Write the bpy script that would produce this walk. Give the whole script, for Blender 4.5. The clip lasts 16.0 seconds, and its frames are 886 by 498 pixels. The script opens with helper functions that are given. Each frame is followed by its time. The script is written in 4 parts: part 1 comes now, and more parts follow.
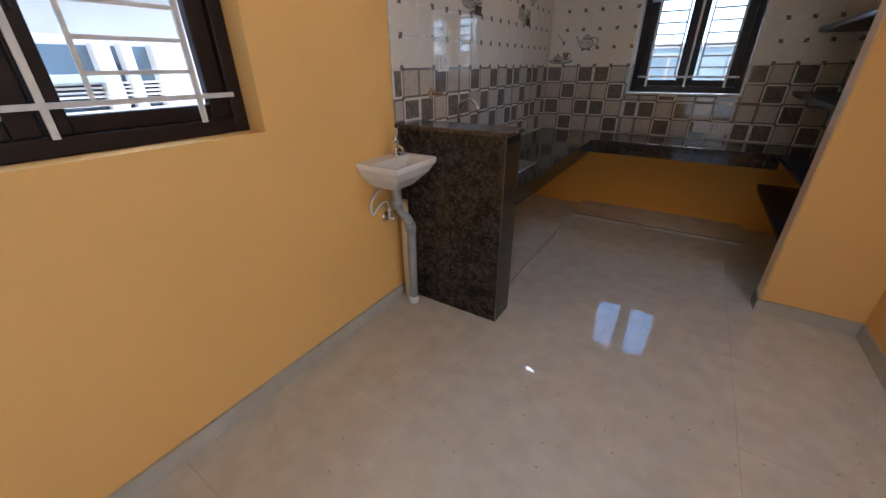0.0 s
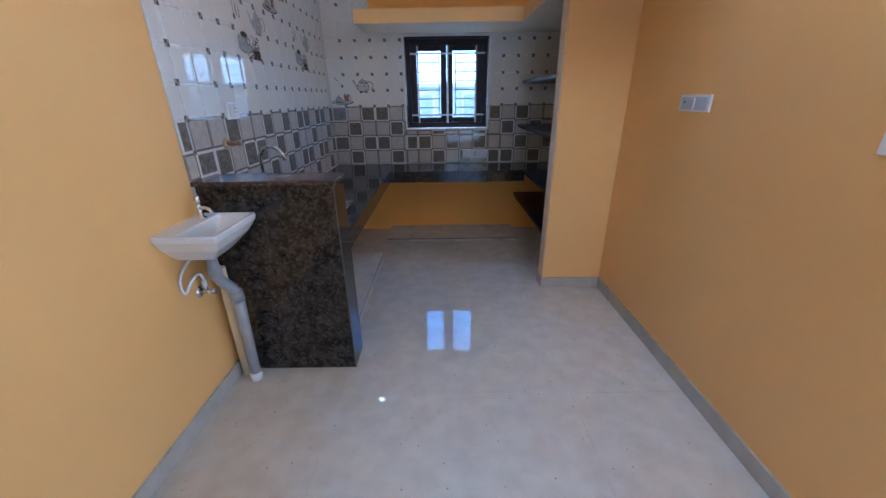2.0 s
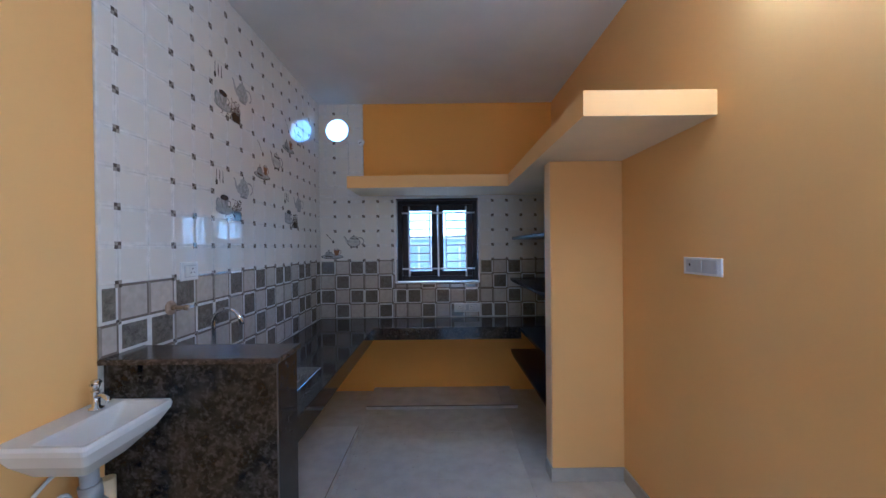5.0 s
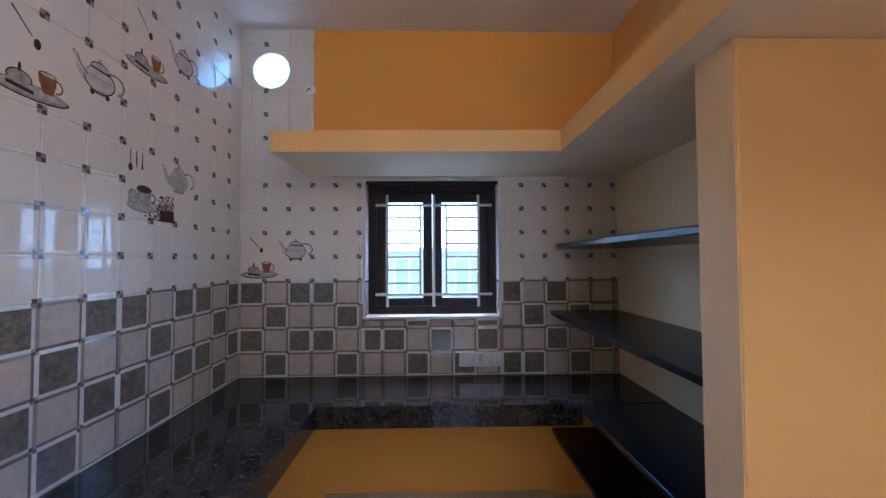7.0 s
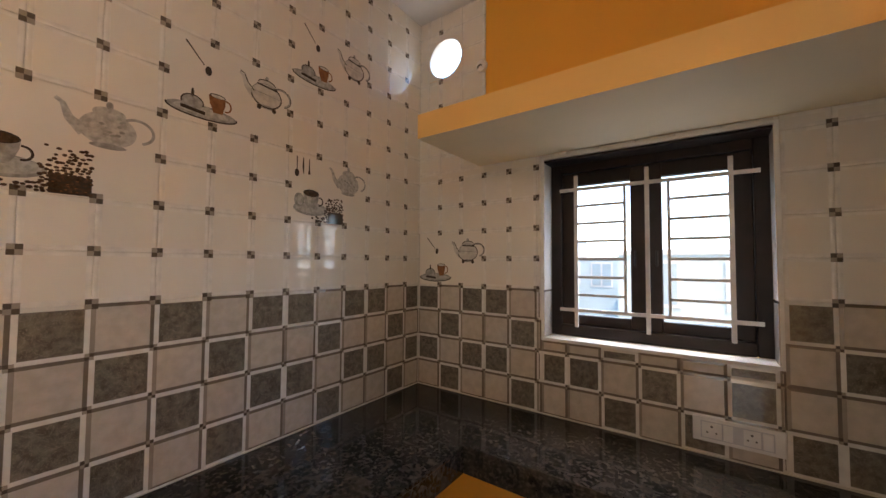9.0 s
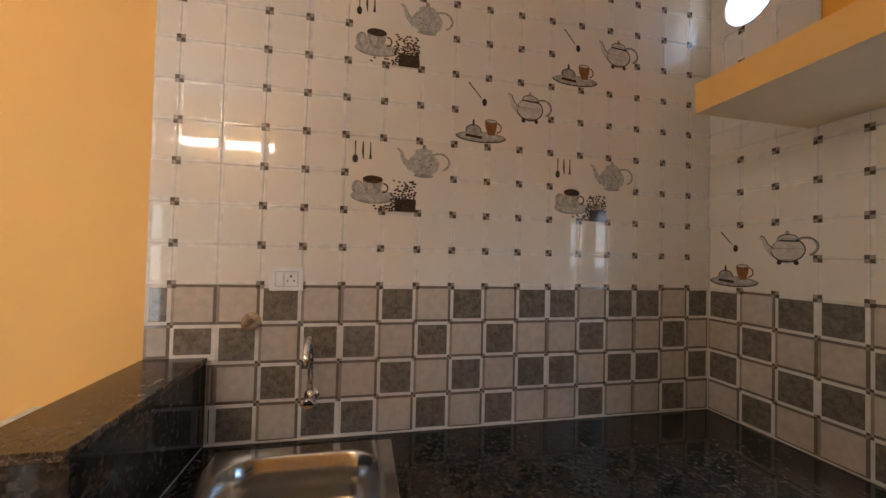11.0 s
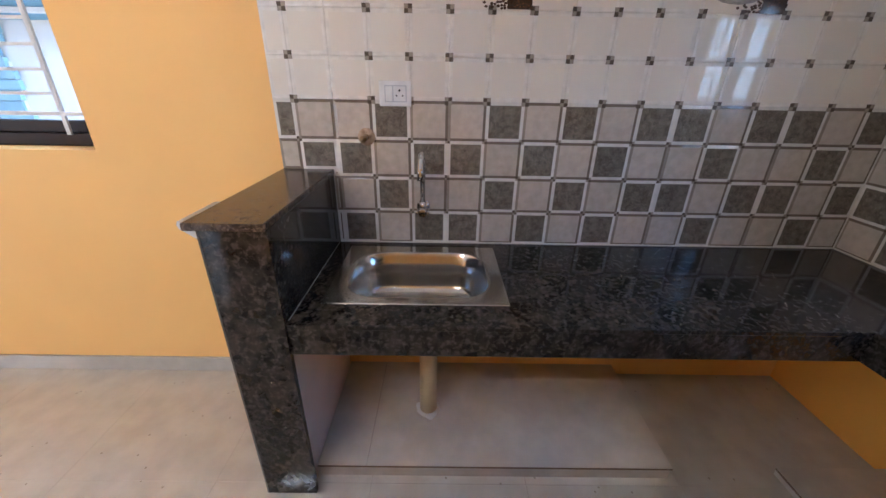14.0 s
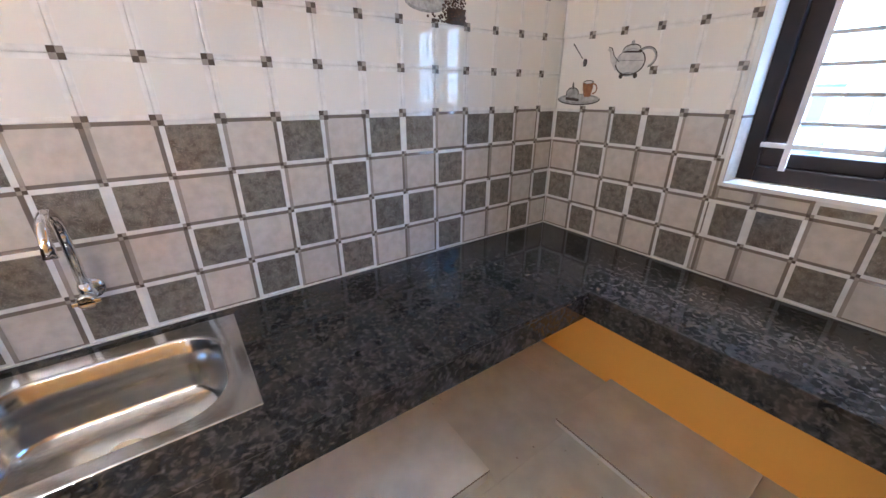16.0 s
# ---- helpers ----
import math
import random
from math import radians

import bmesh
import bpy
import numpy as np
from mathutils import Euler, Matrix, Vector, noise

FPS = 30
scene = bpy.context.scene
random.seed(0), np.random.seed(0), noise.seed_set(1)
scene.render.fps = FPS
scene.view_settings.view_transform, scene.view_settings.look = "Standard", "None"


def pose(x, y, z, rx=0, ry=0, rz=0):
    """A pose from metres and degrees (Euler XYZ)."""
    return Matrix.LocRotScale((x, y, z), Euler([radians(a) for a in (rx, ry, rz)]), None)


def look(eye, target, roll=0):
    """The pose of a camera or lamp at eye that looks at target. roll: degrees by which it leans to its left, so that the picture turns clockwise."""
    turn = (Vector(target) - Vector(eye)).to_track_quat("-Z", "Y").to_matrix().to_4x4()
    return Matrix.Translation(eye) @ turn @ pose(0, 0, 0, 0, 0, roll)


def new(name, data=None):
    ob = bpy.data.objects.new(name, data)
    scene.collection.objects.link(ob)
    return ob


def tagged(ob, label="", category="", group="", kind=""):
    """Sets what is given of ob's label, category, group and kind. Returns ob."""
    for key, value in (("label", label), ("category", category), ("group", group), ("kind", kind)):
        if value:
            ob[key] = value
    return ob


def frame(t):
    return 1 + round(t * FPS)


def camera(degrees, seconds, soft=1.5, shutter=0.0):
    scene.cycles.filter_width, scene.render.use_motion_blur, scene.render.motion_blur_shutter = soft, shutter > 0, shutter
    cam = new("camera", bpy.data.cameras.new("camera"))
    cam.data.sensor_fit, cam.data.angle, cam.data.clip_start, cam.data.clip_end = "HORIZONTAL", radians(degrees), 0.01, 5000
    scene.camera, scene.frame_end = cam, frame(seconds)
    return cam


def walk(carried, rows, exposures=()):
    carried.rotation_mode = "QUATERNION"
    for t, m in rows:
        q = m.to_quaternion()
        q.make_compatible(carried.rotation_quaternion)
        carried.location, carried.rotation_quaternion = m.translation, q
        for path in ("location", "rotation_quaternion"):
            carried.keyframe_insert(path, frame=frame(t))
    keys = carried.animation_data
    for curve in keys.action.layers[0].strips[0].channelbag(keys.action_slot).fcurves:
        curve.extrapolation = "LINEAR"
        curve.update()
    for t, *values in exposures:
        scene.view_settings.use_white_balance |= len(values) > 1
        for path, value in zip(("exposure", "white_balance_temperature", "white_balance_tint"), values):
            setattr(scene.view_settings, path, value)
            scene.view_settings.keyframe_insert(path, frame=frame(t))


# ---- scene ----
import collections

# camera and walk
cam = camera(100.6, 16.0, soft=1.5)
PATH = [
    (0, (0.274, -0.342, 1.36), (-0.7, 1.162, 0.472), -0.7),
    (0.5, (0.14, -0.344, 1.382), (-0.48, 1.333, 0.485), -0.8),
    (1, (0.088, -0.349, 1.375), (-0.176, 1.423, 0.484), -1.0),
    (1.5, (0.071, -0.349, 1.38), (0.043, 1.442, 0.49), -0.8),
    (2, (0.081, -0.403, 1.43), (0.078, 1.447, 0.668), -0.8),
    (2.5, (0.098, -0.455, 1.474), (0.098, 1.487, 0.994), -0.7),
    (3, (0.103, -0.511, 1.494), (0.109, 1.477, 1.271), -0.7),
    (3.2, (0.118, -0.52, 1.504), (0.119, 1.475, 1.358), -0.8),
    (5.3, (0.193, 0.131, 1.485), (0.196, 2.131, 1.481), -0.6),
    (5.5, (0.174, 0.287, 1.497), (0.181, 2.287, 1.5), -0.6),
    (6, (0.167, 0.66, 1.482), (0.186, 2.66, 1.494), -0.6),
    (6.5, (0.179, 1.036, 1.491), (0.212, 3.035, 1.524), -0.5),
    (7, (0.154, 1.39, 1.482), (0.198, 3.389, 1.542), -0.3),
    (7.5, (0.193, 1.579, 1.489), (0.117, 3.577, 1.554), -0.4),
    (8, (0.286, 1.699, 1.482), (-0.113, 3.658, 1.562), -0.2),
    (8.5, (0.33, 1.812, 1.457), (-0.44, 3.655, 1.546), 0.2),
    (9, (0.353, 1.978, 1.477), (-0.807, 3.605, 1.557), 0.4),
    (9.5, (0.35, 2.05, 1.49), (-1.116, 3.408, 1.568), 0.8),
    (10, (0.354, 2.073, 1.481), (-1.358, 3.104, 1.568), 1.1),
    (10.2, (0.37, 2.076, 1.48), (-1.423, 2.959, 1.563), 1.2),
    (12.3, (0.496, 1.939, 1.464), (-1.494, 1.927, 1.265), 1.1),
    (12.5, (0.48, 1.933, 1.451), (-1.492, 1.928, 1.116), 1.2),
    (13, (0.447, 1.922, 1.408), (-1.444, 1.917, 0.758), 1.2),
    (13.5, (0.445, 1.915, 1.399), (-1.384, 1.915, 0.59), 1.3),
    (14, (0.459, 1.935, 1.416), (-1.366, 1.948, 0.597), 1.0),
    (14.5, (0.437, 1.968, 1.42), (-1.38, 2.152, 0.605), 0.8),
    (15, (0.357, 2.016, 1.426), (-1.415, 2.452, 0.607), 0.6),
    (15.5, (0.278, 2.09, 1.428), (-1.397, 2.831, 0.625), 0.4),
    (16, (0.208, 2.13, 1.418), (-1.297, 3.195, 0.644), 0.0),
]

EXPOSURES = [(0, -0.01, 5750, 12), (1, 0.46, 4850, 9), (1.5, 0.56, 4600, 9), (2, 0.48, 4400, 9), (3, 0.28, 4300, 9), (5.5, 0.38, 4480, 8),
             (6, 0.49, 4800, 11), (6.5, 0.53, 4950, 12), (7, 0.68, 4850, 14), (8, 0.67, 6300, 18), (9.5, 0.49, 7800, 16), (10, 0.57, 7900, 16),
             (12.5, 0.34, 5850, 14), (13, 0.76, 6000, 14), (14, 0.93, 5450, 13), (14.5, 1.07, 5050, 13), (15, 1.46, 5000, 11), (15.5, 1.68, 5150, 11),
             (16, 1.75, 5300, 11)]
walk(cam, [(t, look(eye, target, roll)) for t, eye, target, roll in PATH], EXPOSURES)

# plan, metres: x to the east, y to the north
XL, XR, YB, YS, ZC = -1.072, 1.325, 3.724, -2.6, 2.965
EAST_END, HALL_X = 0.20, 4.4
WALL = 0.23
CTR, CTR_LOW = 0.76, 0.65
CTR_X, CTR_Y = -0.44, 3.24
HW_S, HW_N, HW_E, HW_TOP = 1.30, 1.47, -0.43, 1.085
PIER_W, PIER_S, PIER_N = 0.872, 2.24, 2.37
LOFT_LOW, LOFT_TOP, LOFT_Y, LOFT_X, LOFT_S = 2.015, 2.12, 3.19, 0.775, 1.44
WIN = (-0.30, 0.575, 1.112, 2.0)       # kitchen window opening: x0, x1, z0, z1
LWIN = (-0.628, 0.518, 1.145, 2.03)    # side window opening: y0, y1, z0, z1
VENT = (-0.884, 2.697, 0.118)
SQ = 0.15

# world, sun and lamps
world = bpy.data.worlds.new("sky")
scene.world = world
world.use_nodes = True
wn = world.node_tree
sky = wn.nodes.new("ShaderNodeTexSky")
sky.sky_type, sky.sun_disc = "NISHITA", False
sky.sun_elevation, sky.sun_rotation = radians(50), radians(125)
wn.links.new(sky.outputs["Color"], wn.nodes["Background"].inputs["Color"])
wn.nodes["Background"].inputs["Strength"].default_value = 0.15
sun = new("sun", bpy.data.lights.new("sun", "SUN"))
sun.data.energy, sun.data.angle, sun.data.color = 4.0, radians(0.5), (1.0, 0.95, 0.88)
SUN_DIR = Vector((math.sin(radians(125)) * math.cos(radians(50)), math.cos(radians(125)) * math.cos(radians(50)), math.sin(radians(50))))
sun.matrix_world = look(SUN_DIR * 30, (0, 0, 0))


SKY_BLUE = (0.66, 0.83, 1.0)


def area_lamp(name, place, target, w, h, watts, tint):
    lamp = new(name, bpy.data.lights.new(name, "AREA"))
    lamp.data.shape, lamp.data.size, lamp.data.size_y = "RECTANGLE", w, h
    lamp.data.energy, lamp.data.color = watts, tint
    lamp.matrix_world = look(place, target)
    return lamp


# lamps hung out of view above the two windows, in place of sky light
area_lamp("daylight_west", (XL - 3.4, -0.1, 5.4), (XL, -0.05, 1.5), 6.0, 3.4, 420, SKY_BLUE)
area_lamp("daylight_north", (0.14, YB + 2.1, 6.2), (0.14, YB, 1.5), 9.0, 2.4, 950, (1.0, 0.98, 0.95))
# unseen fill lamps, added at assumed openings in the hall and south walls
area_lamp("fill_hall", (HALL_X - 0.02, -1.45, 1.25), (0.0, -0.6, 1.2), 1.3, 1.9, 28, (0.80, 0.91, 1.0))
area_lamp("fill_south", (0.60, YS + 0.02, 1.20), (0.40, 3.0, 1.6), 0.95, 1.75, 8, (0.86, 0.94, 1.0))


# ---------- materials ----------
def material(name, color, rough=0.5, metal=0.0, color2=None, scale=8.0, detail=6.0, bump=0.0, bump_scale=60.0, spec=0.5, coat=0.0, vary=0.0, lo=0.35, hi=0.65):
    """A surface with a coarse and a fine variation of colour, fine relief, and a shift from piece to piece."""
    m = bpy.data.materials.new(name)
    m.use_nodes = True
    t = m.node_tree
    b = t.nodes["Principled BSDF"]
    b.inputs["Roughness"].default_value, b.inputs["Metallic"].default_value = rough, metal
    b.inputs["Specular IOR Level"].default_value, b.inputs["Coat Weight"].default_value = spec, coat
    b.inputs["Coat Roughness"].default_value = 0.05
    co = t.nodes.new("ShaderNodeNewGeometry").outputs["Position"]
    n1 = t.nodes.new("ShaderNodeTexNoise")
    n1.inputs["Scale"].default_value, n1.inputs["Detail"].default_value = scale, detail
    t.links.new(co, n1.inputs["Vector"])
    ramp = t.nodes.new("ShaderNodeValToRGB")
    ramp.color_ramp.elements[0].position, ramp.color_ramp.elements[1].position = lo, hi
    c2 = color2 or tuple(c * 0.88 for c in color)
    ramp.color_ramp.elements[0].color, ramp.color_ramp.elements[1].color = (*c2, 1), (*color, 1)
    t.links.new(n1.outputs["Fac"], ramp.inputs["Fac"])
    out = ramp.outputs["Color"]
    if vary:
        info = t.nodes.new("ShaderNodeObjectInfo")
        mr = t.nodes.new("ShaderNodeMapRange")
        mr.inputs["To Min"].default_value, mr.inputs["To Max"].default_value = 1 - vary, 1 + vary
        t.links.new(info.outputs["Random"], mr.inputs["Value"])
        hsv = t.nodes.new("ShaderNodeHueSaturation")
        t.links.new(mr.outputs["Result"], hsv.inputs["Value"])
        t.links.new(out, hsv.inputs["Color"])
        out = hsv.outputs["Color"]
    t.links.new(out, b.inputs["Base Color"])
    if bump:
        n2 = t.nodes.new("ShaderNodeTexNoise")
        n2.inputs["Scale"].default_value, n2.inputs["Detail"].default_value = bump_scale, 4
        t.links.new(co, n2.inputs["Vector"])
        bp = t.nodes.new("ShaderNodeBump")
        bp.inputs["Strength"].default_value, bp.inputs["Distance"].default_value = bump, 0.004
        t.links.new(n2.outputs["Fac"], bp.inputs["Height"])
        t.links.new(bp.outputs["Normal"], b.inputs["Normal"])
    return m


def glowing(name, color, strength):
    m = bpy.data.materials.new(name)
    m.use_nodes = True
    b = m.node_tree.nodes["Principled BSDF"]
    b.inputs["Base Color"].default_value = (*color, 1)
    b.inputs["Emission Color"].default_value, b.inputs["Emission Strength"].default_value = (*color, 1), strength
    return m


def flecks(m, color, scale, lo, hi, distort, peak=False):
    """Lays lighter mineral flecks, or with peak thin swirling veins, over a material's colour."""
    t = m.node_tree
    n = t.nodes.new("ShaderNodeTexNoise")
    n.inputs["Scale"].default_value, n.inputs["Detail"].default_value, n.inputs["Distortion"].default_value = scale, 3, distort
    t.links.new(next(k for k in t.nodes if k.type == "NEW_GEOMETRY").outputs["Position"], n.inputs["Vector"])
    r = t.nodes.new("ShaderNodeValToRGB")
    r.color_ramp.elements[0].position, r.color_ramp.elements[1].position = lo, hi
    r.color_ramp.elements[0].color, r.color_ramp.elements[1].color = (0, 0, 0, 1), (1, 1, 1, 1)
    if peak:
        r.color_ramp.elements[1].color = (0, 0, 0, 1)
        r.color_ramp.elements.new((lo + hi) / 2).color = (0.6, 0.6, 0.6, 1)
    t.links.new(n.outputs["Fac"], r.inputs["Fac"])
    mix = t.nodes.new("ShaderNodeMix")
    mix.data_type = "RGBA"
    mix.inputs[7].default_value = (*color, 1)
    b = t.nodes["Principled BSDF"]
    t.links.new(r.outputs["Color"], mix.inputs[0])
    t.links.new(b.inputs["Base Color"].links[0].from_socket, mix.inputs[6])
    t.links.new(mix.outputs[2], b.inputs["Base Color"])


ORANGE = material("orange_emulsion", (0.85, 0.505, 0.170), 0.55, color2=(0.82, 0.48, 0.156), scale=1.6, bump=0.12, bump_scale=22, spec=0.35)
# deep orange; its saturation includes the glow bounced between surfaces under the counter
ORANGE_DEEP = material("bounce_deep_orange_emulsion", (0.88, 0.420, 0.062), 0.55, color2=(0.85, 0.400, 0.057), scale=1.6, bump=0.12, bump_scale=22, spec=0.35)
CREAM = material("matt_cream", (0.86, 0.71, 0.44), 0.7, color2=(0.83, 0.675, 0.40), scale=3, bump=0.2, bump_scale=30)
PIER_CREAM = material("matt_pale_orange", (0.85, 0.60, 0.31), 0.7, color2=(0.82, 0.57, 0.29), scale=3, bump=0.2, bump_scale=30)
PINK = material("bare_pink_plaster", (0.80, 0.63, 0.53), 0.85, color2=(0.74, 0.57, 0.47), scale=6, bump=0.3, bump_scale=60)
WHITE_PLASTER = material("white_plaster", (0.80, 0.79, 0.76), 0.7, scale=5, bump=0.3, bump_scale=50)
LOFT_UNDER = material("cream_soffit_paint", (0.88, 0.73, 0.50), 0.7, scale=1.5, bump=0.15, bump_scale=25)
CEIL = material("white_ceiling_paint", (0.80, 0.78, 0.75), 0.75, scale=1.5, bump=0.15, bump_scale=25)
TILE_WHITE = material("glossy_white_tile", (0.77, 0.725, 0.655), 0.035, color2=(0.73, 0.685, 0.615), scale=5, vary=0.015)
TILE_LIGHT = material("pale_greige_tile", (0.55, 0.490, 0.425), 0.06, color2=(0.47, 0.415, 0.355), scale=30, vary=0.05)
TILE_DARK = material("dark_grey_stone_tile", (0.195, 0.170, 0.137), 0.06, color2=(0.105, 0.091, 0.070), scale=48, detail=9, vary=0.10)
BAND_WHITE = material("white_tile_band", (0.72, 0.70, 0.66), 0.12, scale=30)
BAND_MID = material("mid_taupe_tile_band", (0.33, 0.285, 0.24), 0.12, scale=30)
BAND_TAUPE = material("taupe_tile_band", (0.19, 0.155, 0.125), 0.12, scale=30)
BAND_PALE = material("pale_tile_band", (0.80, 0.765, 0.71), 0.06, scale=30)
GROUT_DIM = material("grey_cement_joint", (0.30, 0.28, 0.25), 0.8, scale=30)
STONE_JOINT = material("pale_stone_joint", (0.085, 0.070, 0.055), 0.35, scale=40)
GROUT = material("pale_grout", (0.60, 0.57, 0.52), 0.8, scale=30)
MARK_PALE = material("pale_taupe_motif", (0.33, 0.29, 0.245), 0.12, scale=60)
MARK = material("brown_grey_motif", (0.10, 0.078, 0.060), 0.12, scale=60)
GRANITE = material("dark_brown_granite", (0.046, 0.037, 0.030), 0.075, color2=(0.008, 0.0072, 0.0068), scale=22, detail=12, lo=0.38, hi=0.70, spec=0.32)
flecks(GRANITE, (0.088, 0.072, 0.061), 62, 0.48, 0.76, 0.5)
COPING = material("brown_granite_coping", (0.110, 0.076, 0.054), 0.18, color2=(0.030, 0.021, 0.016), scale=40, detail=14, lo=0.38, hi=0.70, spec=0.35)
flecks(COPING, (0.17, 0.125, 0.094), 55, 0.52, 0.70, 1.8)
flecks(TILE_DARK, (0.40, 0.36, 0.31), 24, 0.478, 0.522, 6.0, peak=True)
PLINTH_TILE = material("dusty_grey_beige_tile", (0.67, 0.605, 0.52), 0.16, color2=(0.56, 0.50, 0.42), scale=7, detail=12, vary=0.02)
PLINTH_FACE = material("dusty_plinth_face", (0.48, 0.43, 0.36), 0.4, color2=(0.38, 0.33, 0.27), scale=8)
TILE_EDGE = material("brown_unglazed_tile_edge", (0.17, 0.115, 0.075), 0.8, scale=40)
SLATE_EDGE = material("sawn_grey_stone_edge", (0.17, 0.18, 0.19), 0.6, color2=(0.09, 0.095, 0.10), scale=50)
SLATE = material("black_cuddapah_stone", (0.015, 0.017, 0.021), 0.26, color2=(0.008, 0.009, 0.011), spec=0.3, scale=14, bump=0.15, bump_scale=18)
FLOOR_TILE = material("beige_vitrified_tile", (0.605, 0.550, 0.460), 0.012, color2=(0.530, 0.475, 0.390), scale=9, detail=8, vary=0.012, spec=0.55)
speck_tree = FLOOR_TILE.node_tree
speck_cells = speck_tree.nodes.new("ShaderNodeTexVoronoi")
speck_cells.inputs["Scale"].default_value = 16.0
speck_tree.links.new(next(n for n in speck_tree.nodes if n.type == "NEW_GEOMETRY").outputs["Position"], speck_cells.inputs["Vector"])
speck_size = speck_tree.nodes.new("ShaderNodeMath")
speck_size.operation, speck_size.inputs[1].default_value = "LESS_THAN", 0.075
speck_tree.links.new(speck_cells.outputs["Distance"], speck_size.inputs[0])
speck_mix = speck_tree.nodes.new("ShaderNodeMix")
speck_mix.data_type = "RGBA"
speck_mix.inputs[7].default_value = (0.37, 0.325, 0.265, 1)
speck_tree.links.new(speck_size.outputs[0], speck_mix.inputs[0])
floor_bsdf = speck_tree.nodes["Principled BSDF"]
speck_tree.links.new(floor_bsdf.inputs["Base Color"].links[0].from_socket, speck_mix.inputs[6])
speck_tree.links.new(speck_mix.outputs[2], floor_bsdf.inputs["Base Color"])
SKIRT = material("grey_beige_skirting", (0.50, 0.46, 0.395), 0.15, scale=9)
WOOD = material("dark_brown_painted_wood", (0.020, 0.0115, 0.0095), 0.42, color2=(0.012, 0.007, 0.006), spec=0.25, scale=12, bump=0.1, bump_scale=40)
IRON = material("cream_painted_iron", (0.70, 0.68, 0.66), 0.4, scale=30)
STEEL = material("brushed_stainless_steel", (0.56, 0.545, 0.52), 0.17, 1.0, scale=60)
CHROME = material("chrome", (0.78, 0.78, 0.78), 0.06, 1.0, scale=20)
STAINED = material("rust_stained_collar", (0.52, 0.38, 0.26), 0.5, color2=(0.30, 0.19, 0.11), scale=45)
BRASS = material("brass_stub", (0.36, 0.25, 0.14), 0.30, 1.0, scale=40)
PORCELAIN = material("white_glazed_ceramic", (0.80, 0.80, 0.79), 0.08, scale=5)
GREY_PVC = material("grey_pvc", (0.34, 0.35, 0.36), 0.35, scale=12)
CREAM_PVC = material("cream_pvc", (0.66, 0.55, 0.36), 0.4, scale=12)
PLASTIC = material("white_plastic", (0.80, 0.80, 0.80), 0.3, scale=20)
PLASTIC_DIM = material("pale_grey_plastic", (0.55, 0.56, 0.60), 0.3, scale=20)
BLACK = material("black_slot", (0.01, 0.01, 0.01), 0.6, scale=20)
PRINT_GREY = material("grey_print", (0.42, 0.41, 0.39), 0.10, color2=(0.24, 0.235, 0.22), scale=60)
PRINT_DARK = material("dark_brown_print", (0.06, 0.045, 0.035), 0.10, scale=60)
PRINT_BEAN = material("coffee_brown_print", (0.10, 0.060, 0.040), 0.10, color2=(0.045, 0.027, 0.018), scale=90)
PRINT_RUST = material("rust_brown_print", (0.30, 0.14, 0.06), 0.10, color2=(0.20, 0.09, 0.04), scale=50)
PRINT_PALE = material("pale_grey_print", (0.52, 0.51, 0.48), 0.08, color2=(0.34, 0.33, 0.31), scale=75)
PRINT_GLASS = material("glass_grey_print", (0.62, 0.59, 0.54), 0.08, color2=(0.46, 0.44, 0.40), scale=45)
TUBE = glowing("lit_tube", (0.94, 0.97, 1.0), 40.0)
OUT_WHITE = material("sunlit_white_wall", (0.80, 0.80, 0.80), 0.8, scale=1.0)
# pale blue with the haze of distant houses mixed into the colour
OUT_BLUE = material("haze_blue_wall", (0.56, 0.70, 0.76), 0.8, scale=1.0)
# stone cladding with the blue of its shade put into the colour
OUT_STONE = material("shaded_blue_stone_cladding", (0.34, 0.52, 0.60), 0.8, color2=(0.26, 0.42, 0.50), scale=6.0, vary=0.18, bump=0.4, bump_scale=20)
OUT_SHEET = material("blue_roofing_sheet", (0.20, 0.40, 0.55), 0.6, scale=2.0)
# dark blue grey for the shade inside the porch openings
OUT_OPENING = material("shaded_opening", (0.13, 0.19, 0.25), 0.8, scale=1.0)
# outside panes, lightened as if seen through haze
OUT_PANE = material("hazed_window_glass", (0.42, 0.55, 0.63), 0.1, scale=1.0)
# distance haze is put into the hill colour itself
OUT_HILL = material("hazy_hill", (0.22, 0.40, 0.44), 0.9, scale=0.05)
GROUND = material("dusty_ground", (0.36, 0.31, 0.25), 0.9, scale=0.5)
glass = bpy.data.materials.new("window_glass")
glass.use_nodes = True
gb = glass.node_tree.nodes["Principled BSDF"]
gb.inputs["Transmission Weight"].default_value, gb.inputs["Roughness"].default_value, gb.inputs["IOR"].default_value = 1.0, 0.0, 1.02
GLASS = glass

SKY_GLOW = bpy.data.materials.new("bright_hazy_sky")
SKY_GLOW.use_nodes = True
gt = SKY_GLOW.node_tree
gp = gt.nodes.new("ShaderNodeNewGeometry")
gs = gt.nodes.new("ShaderNodeSeparateXYZ")
gt.links.new(gp.outputs["Position"], gs.inputs["Vector"])
gm = gt.nodes.new("ShaderNodeMapRange")
gm.inputs["From Min"].default_value, gm.inputs["From Max"].default_value = 20.0, 130.0
gt.links.new(gs.outputs["Z"], gm.inputs["Value"])
gr = gt.nodes.new("ShaderNodeValToRGB")
gr.color_ramp.elements[0].color, gr.color_ramp.elements[1].color = (0.60, 0.81, 1.0, 1), (0.22, 0.50, 1.0, 1)
gt.links.new(gm.outputs["Result"], gr.inputs["Fac"])
ge = gt.nodes.new("ShaderNodeEmission")
ge.inputs["Strength"].default_value = 6.0
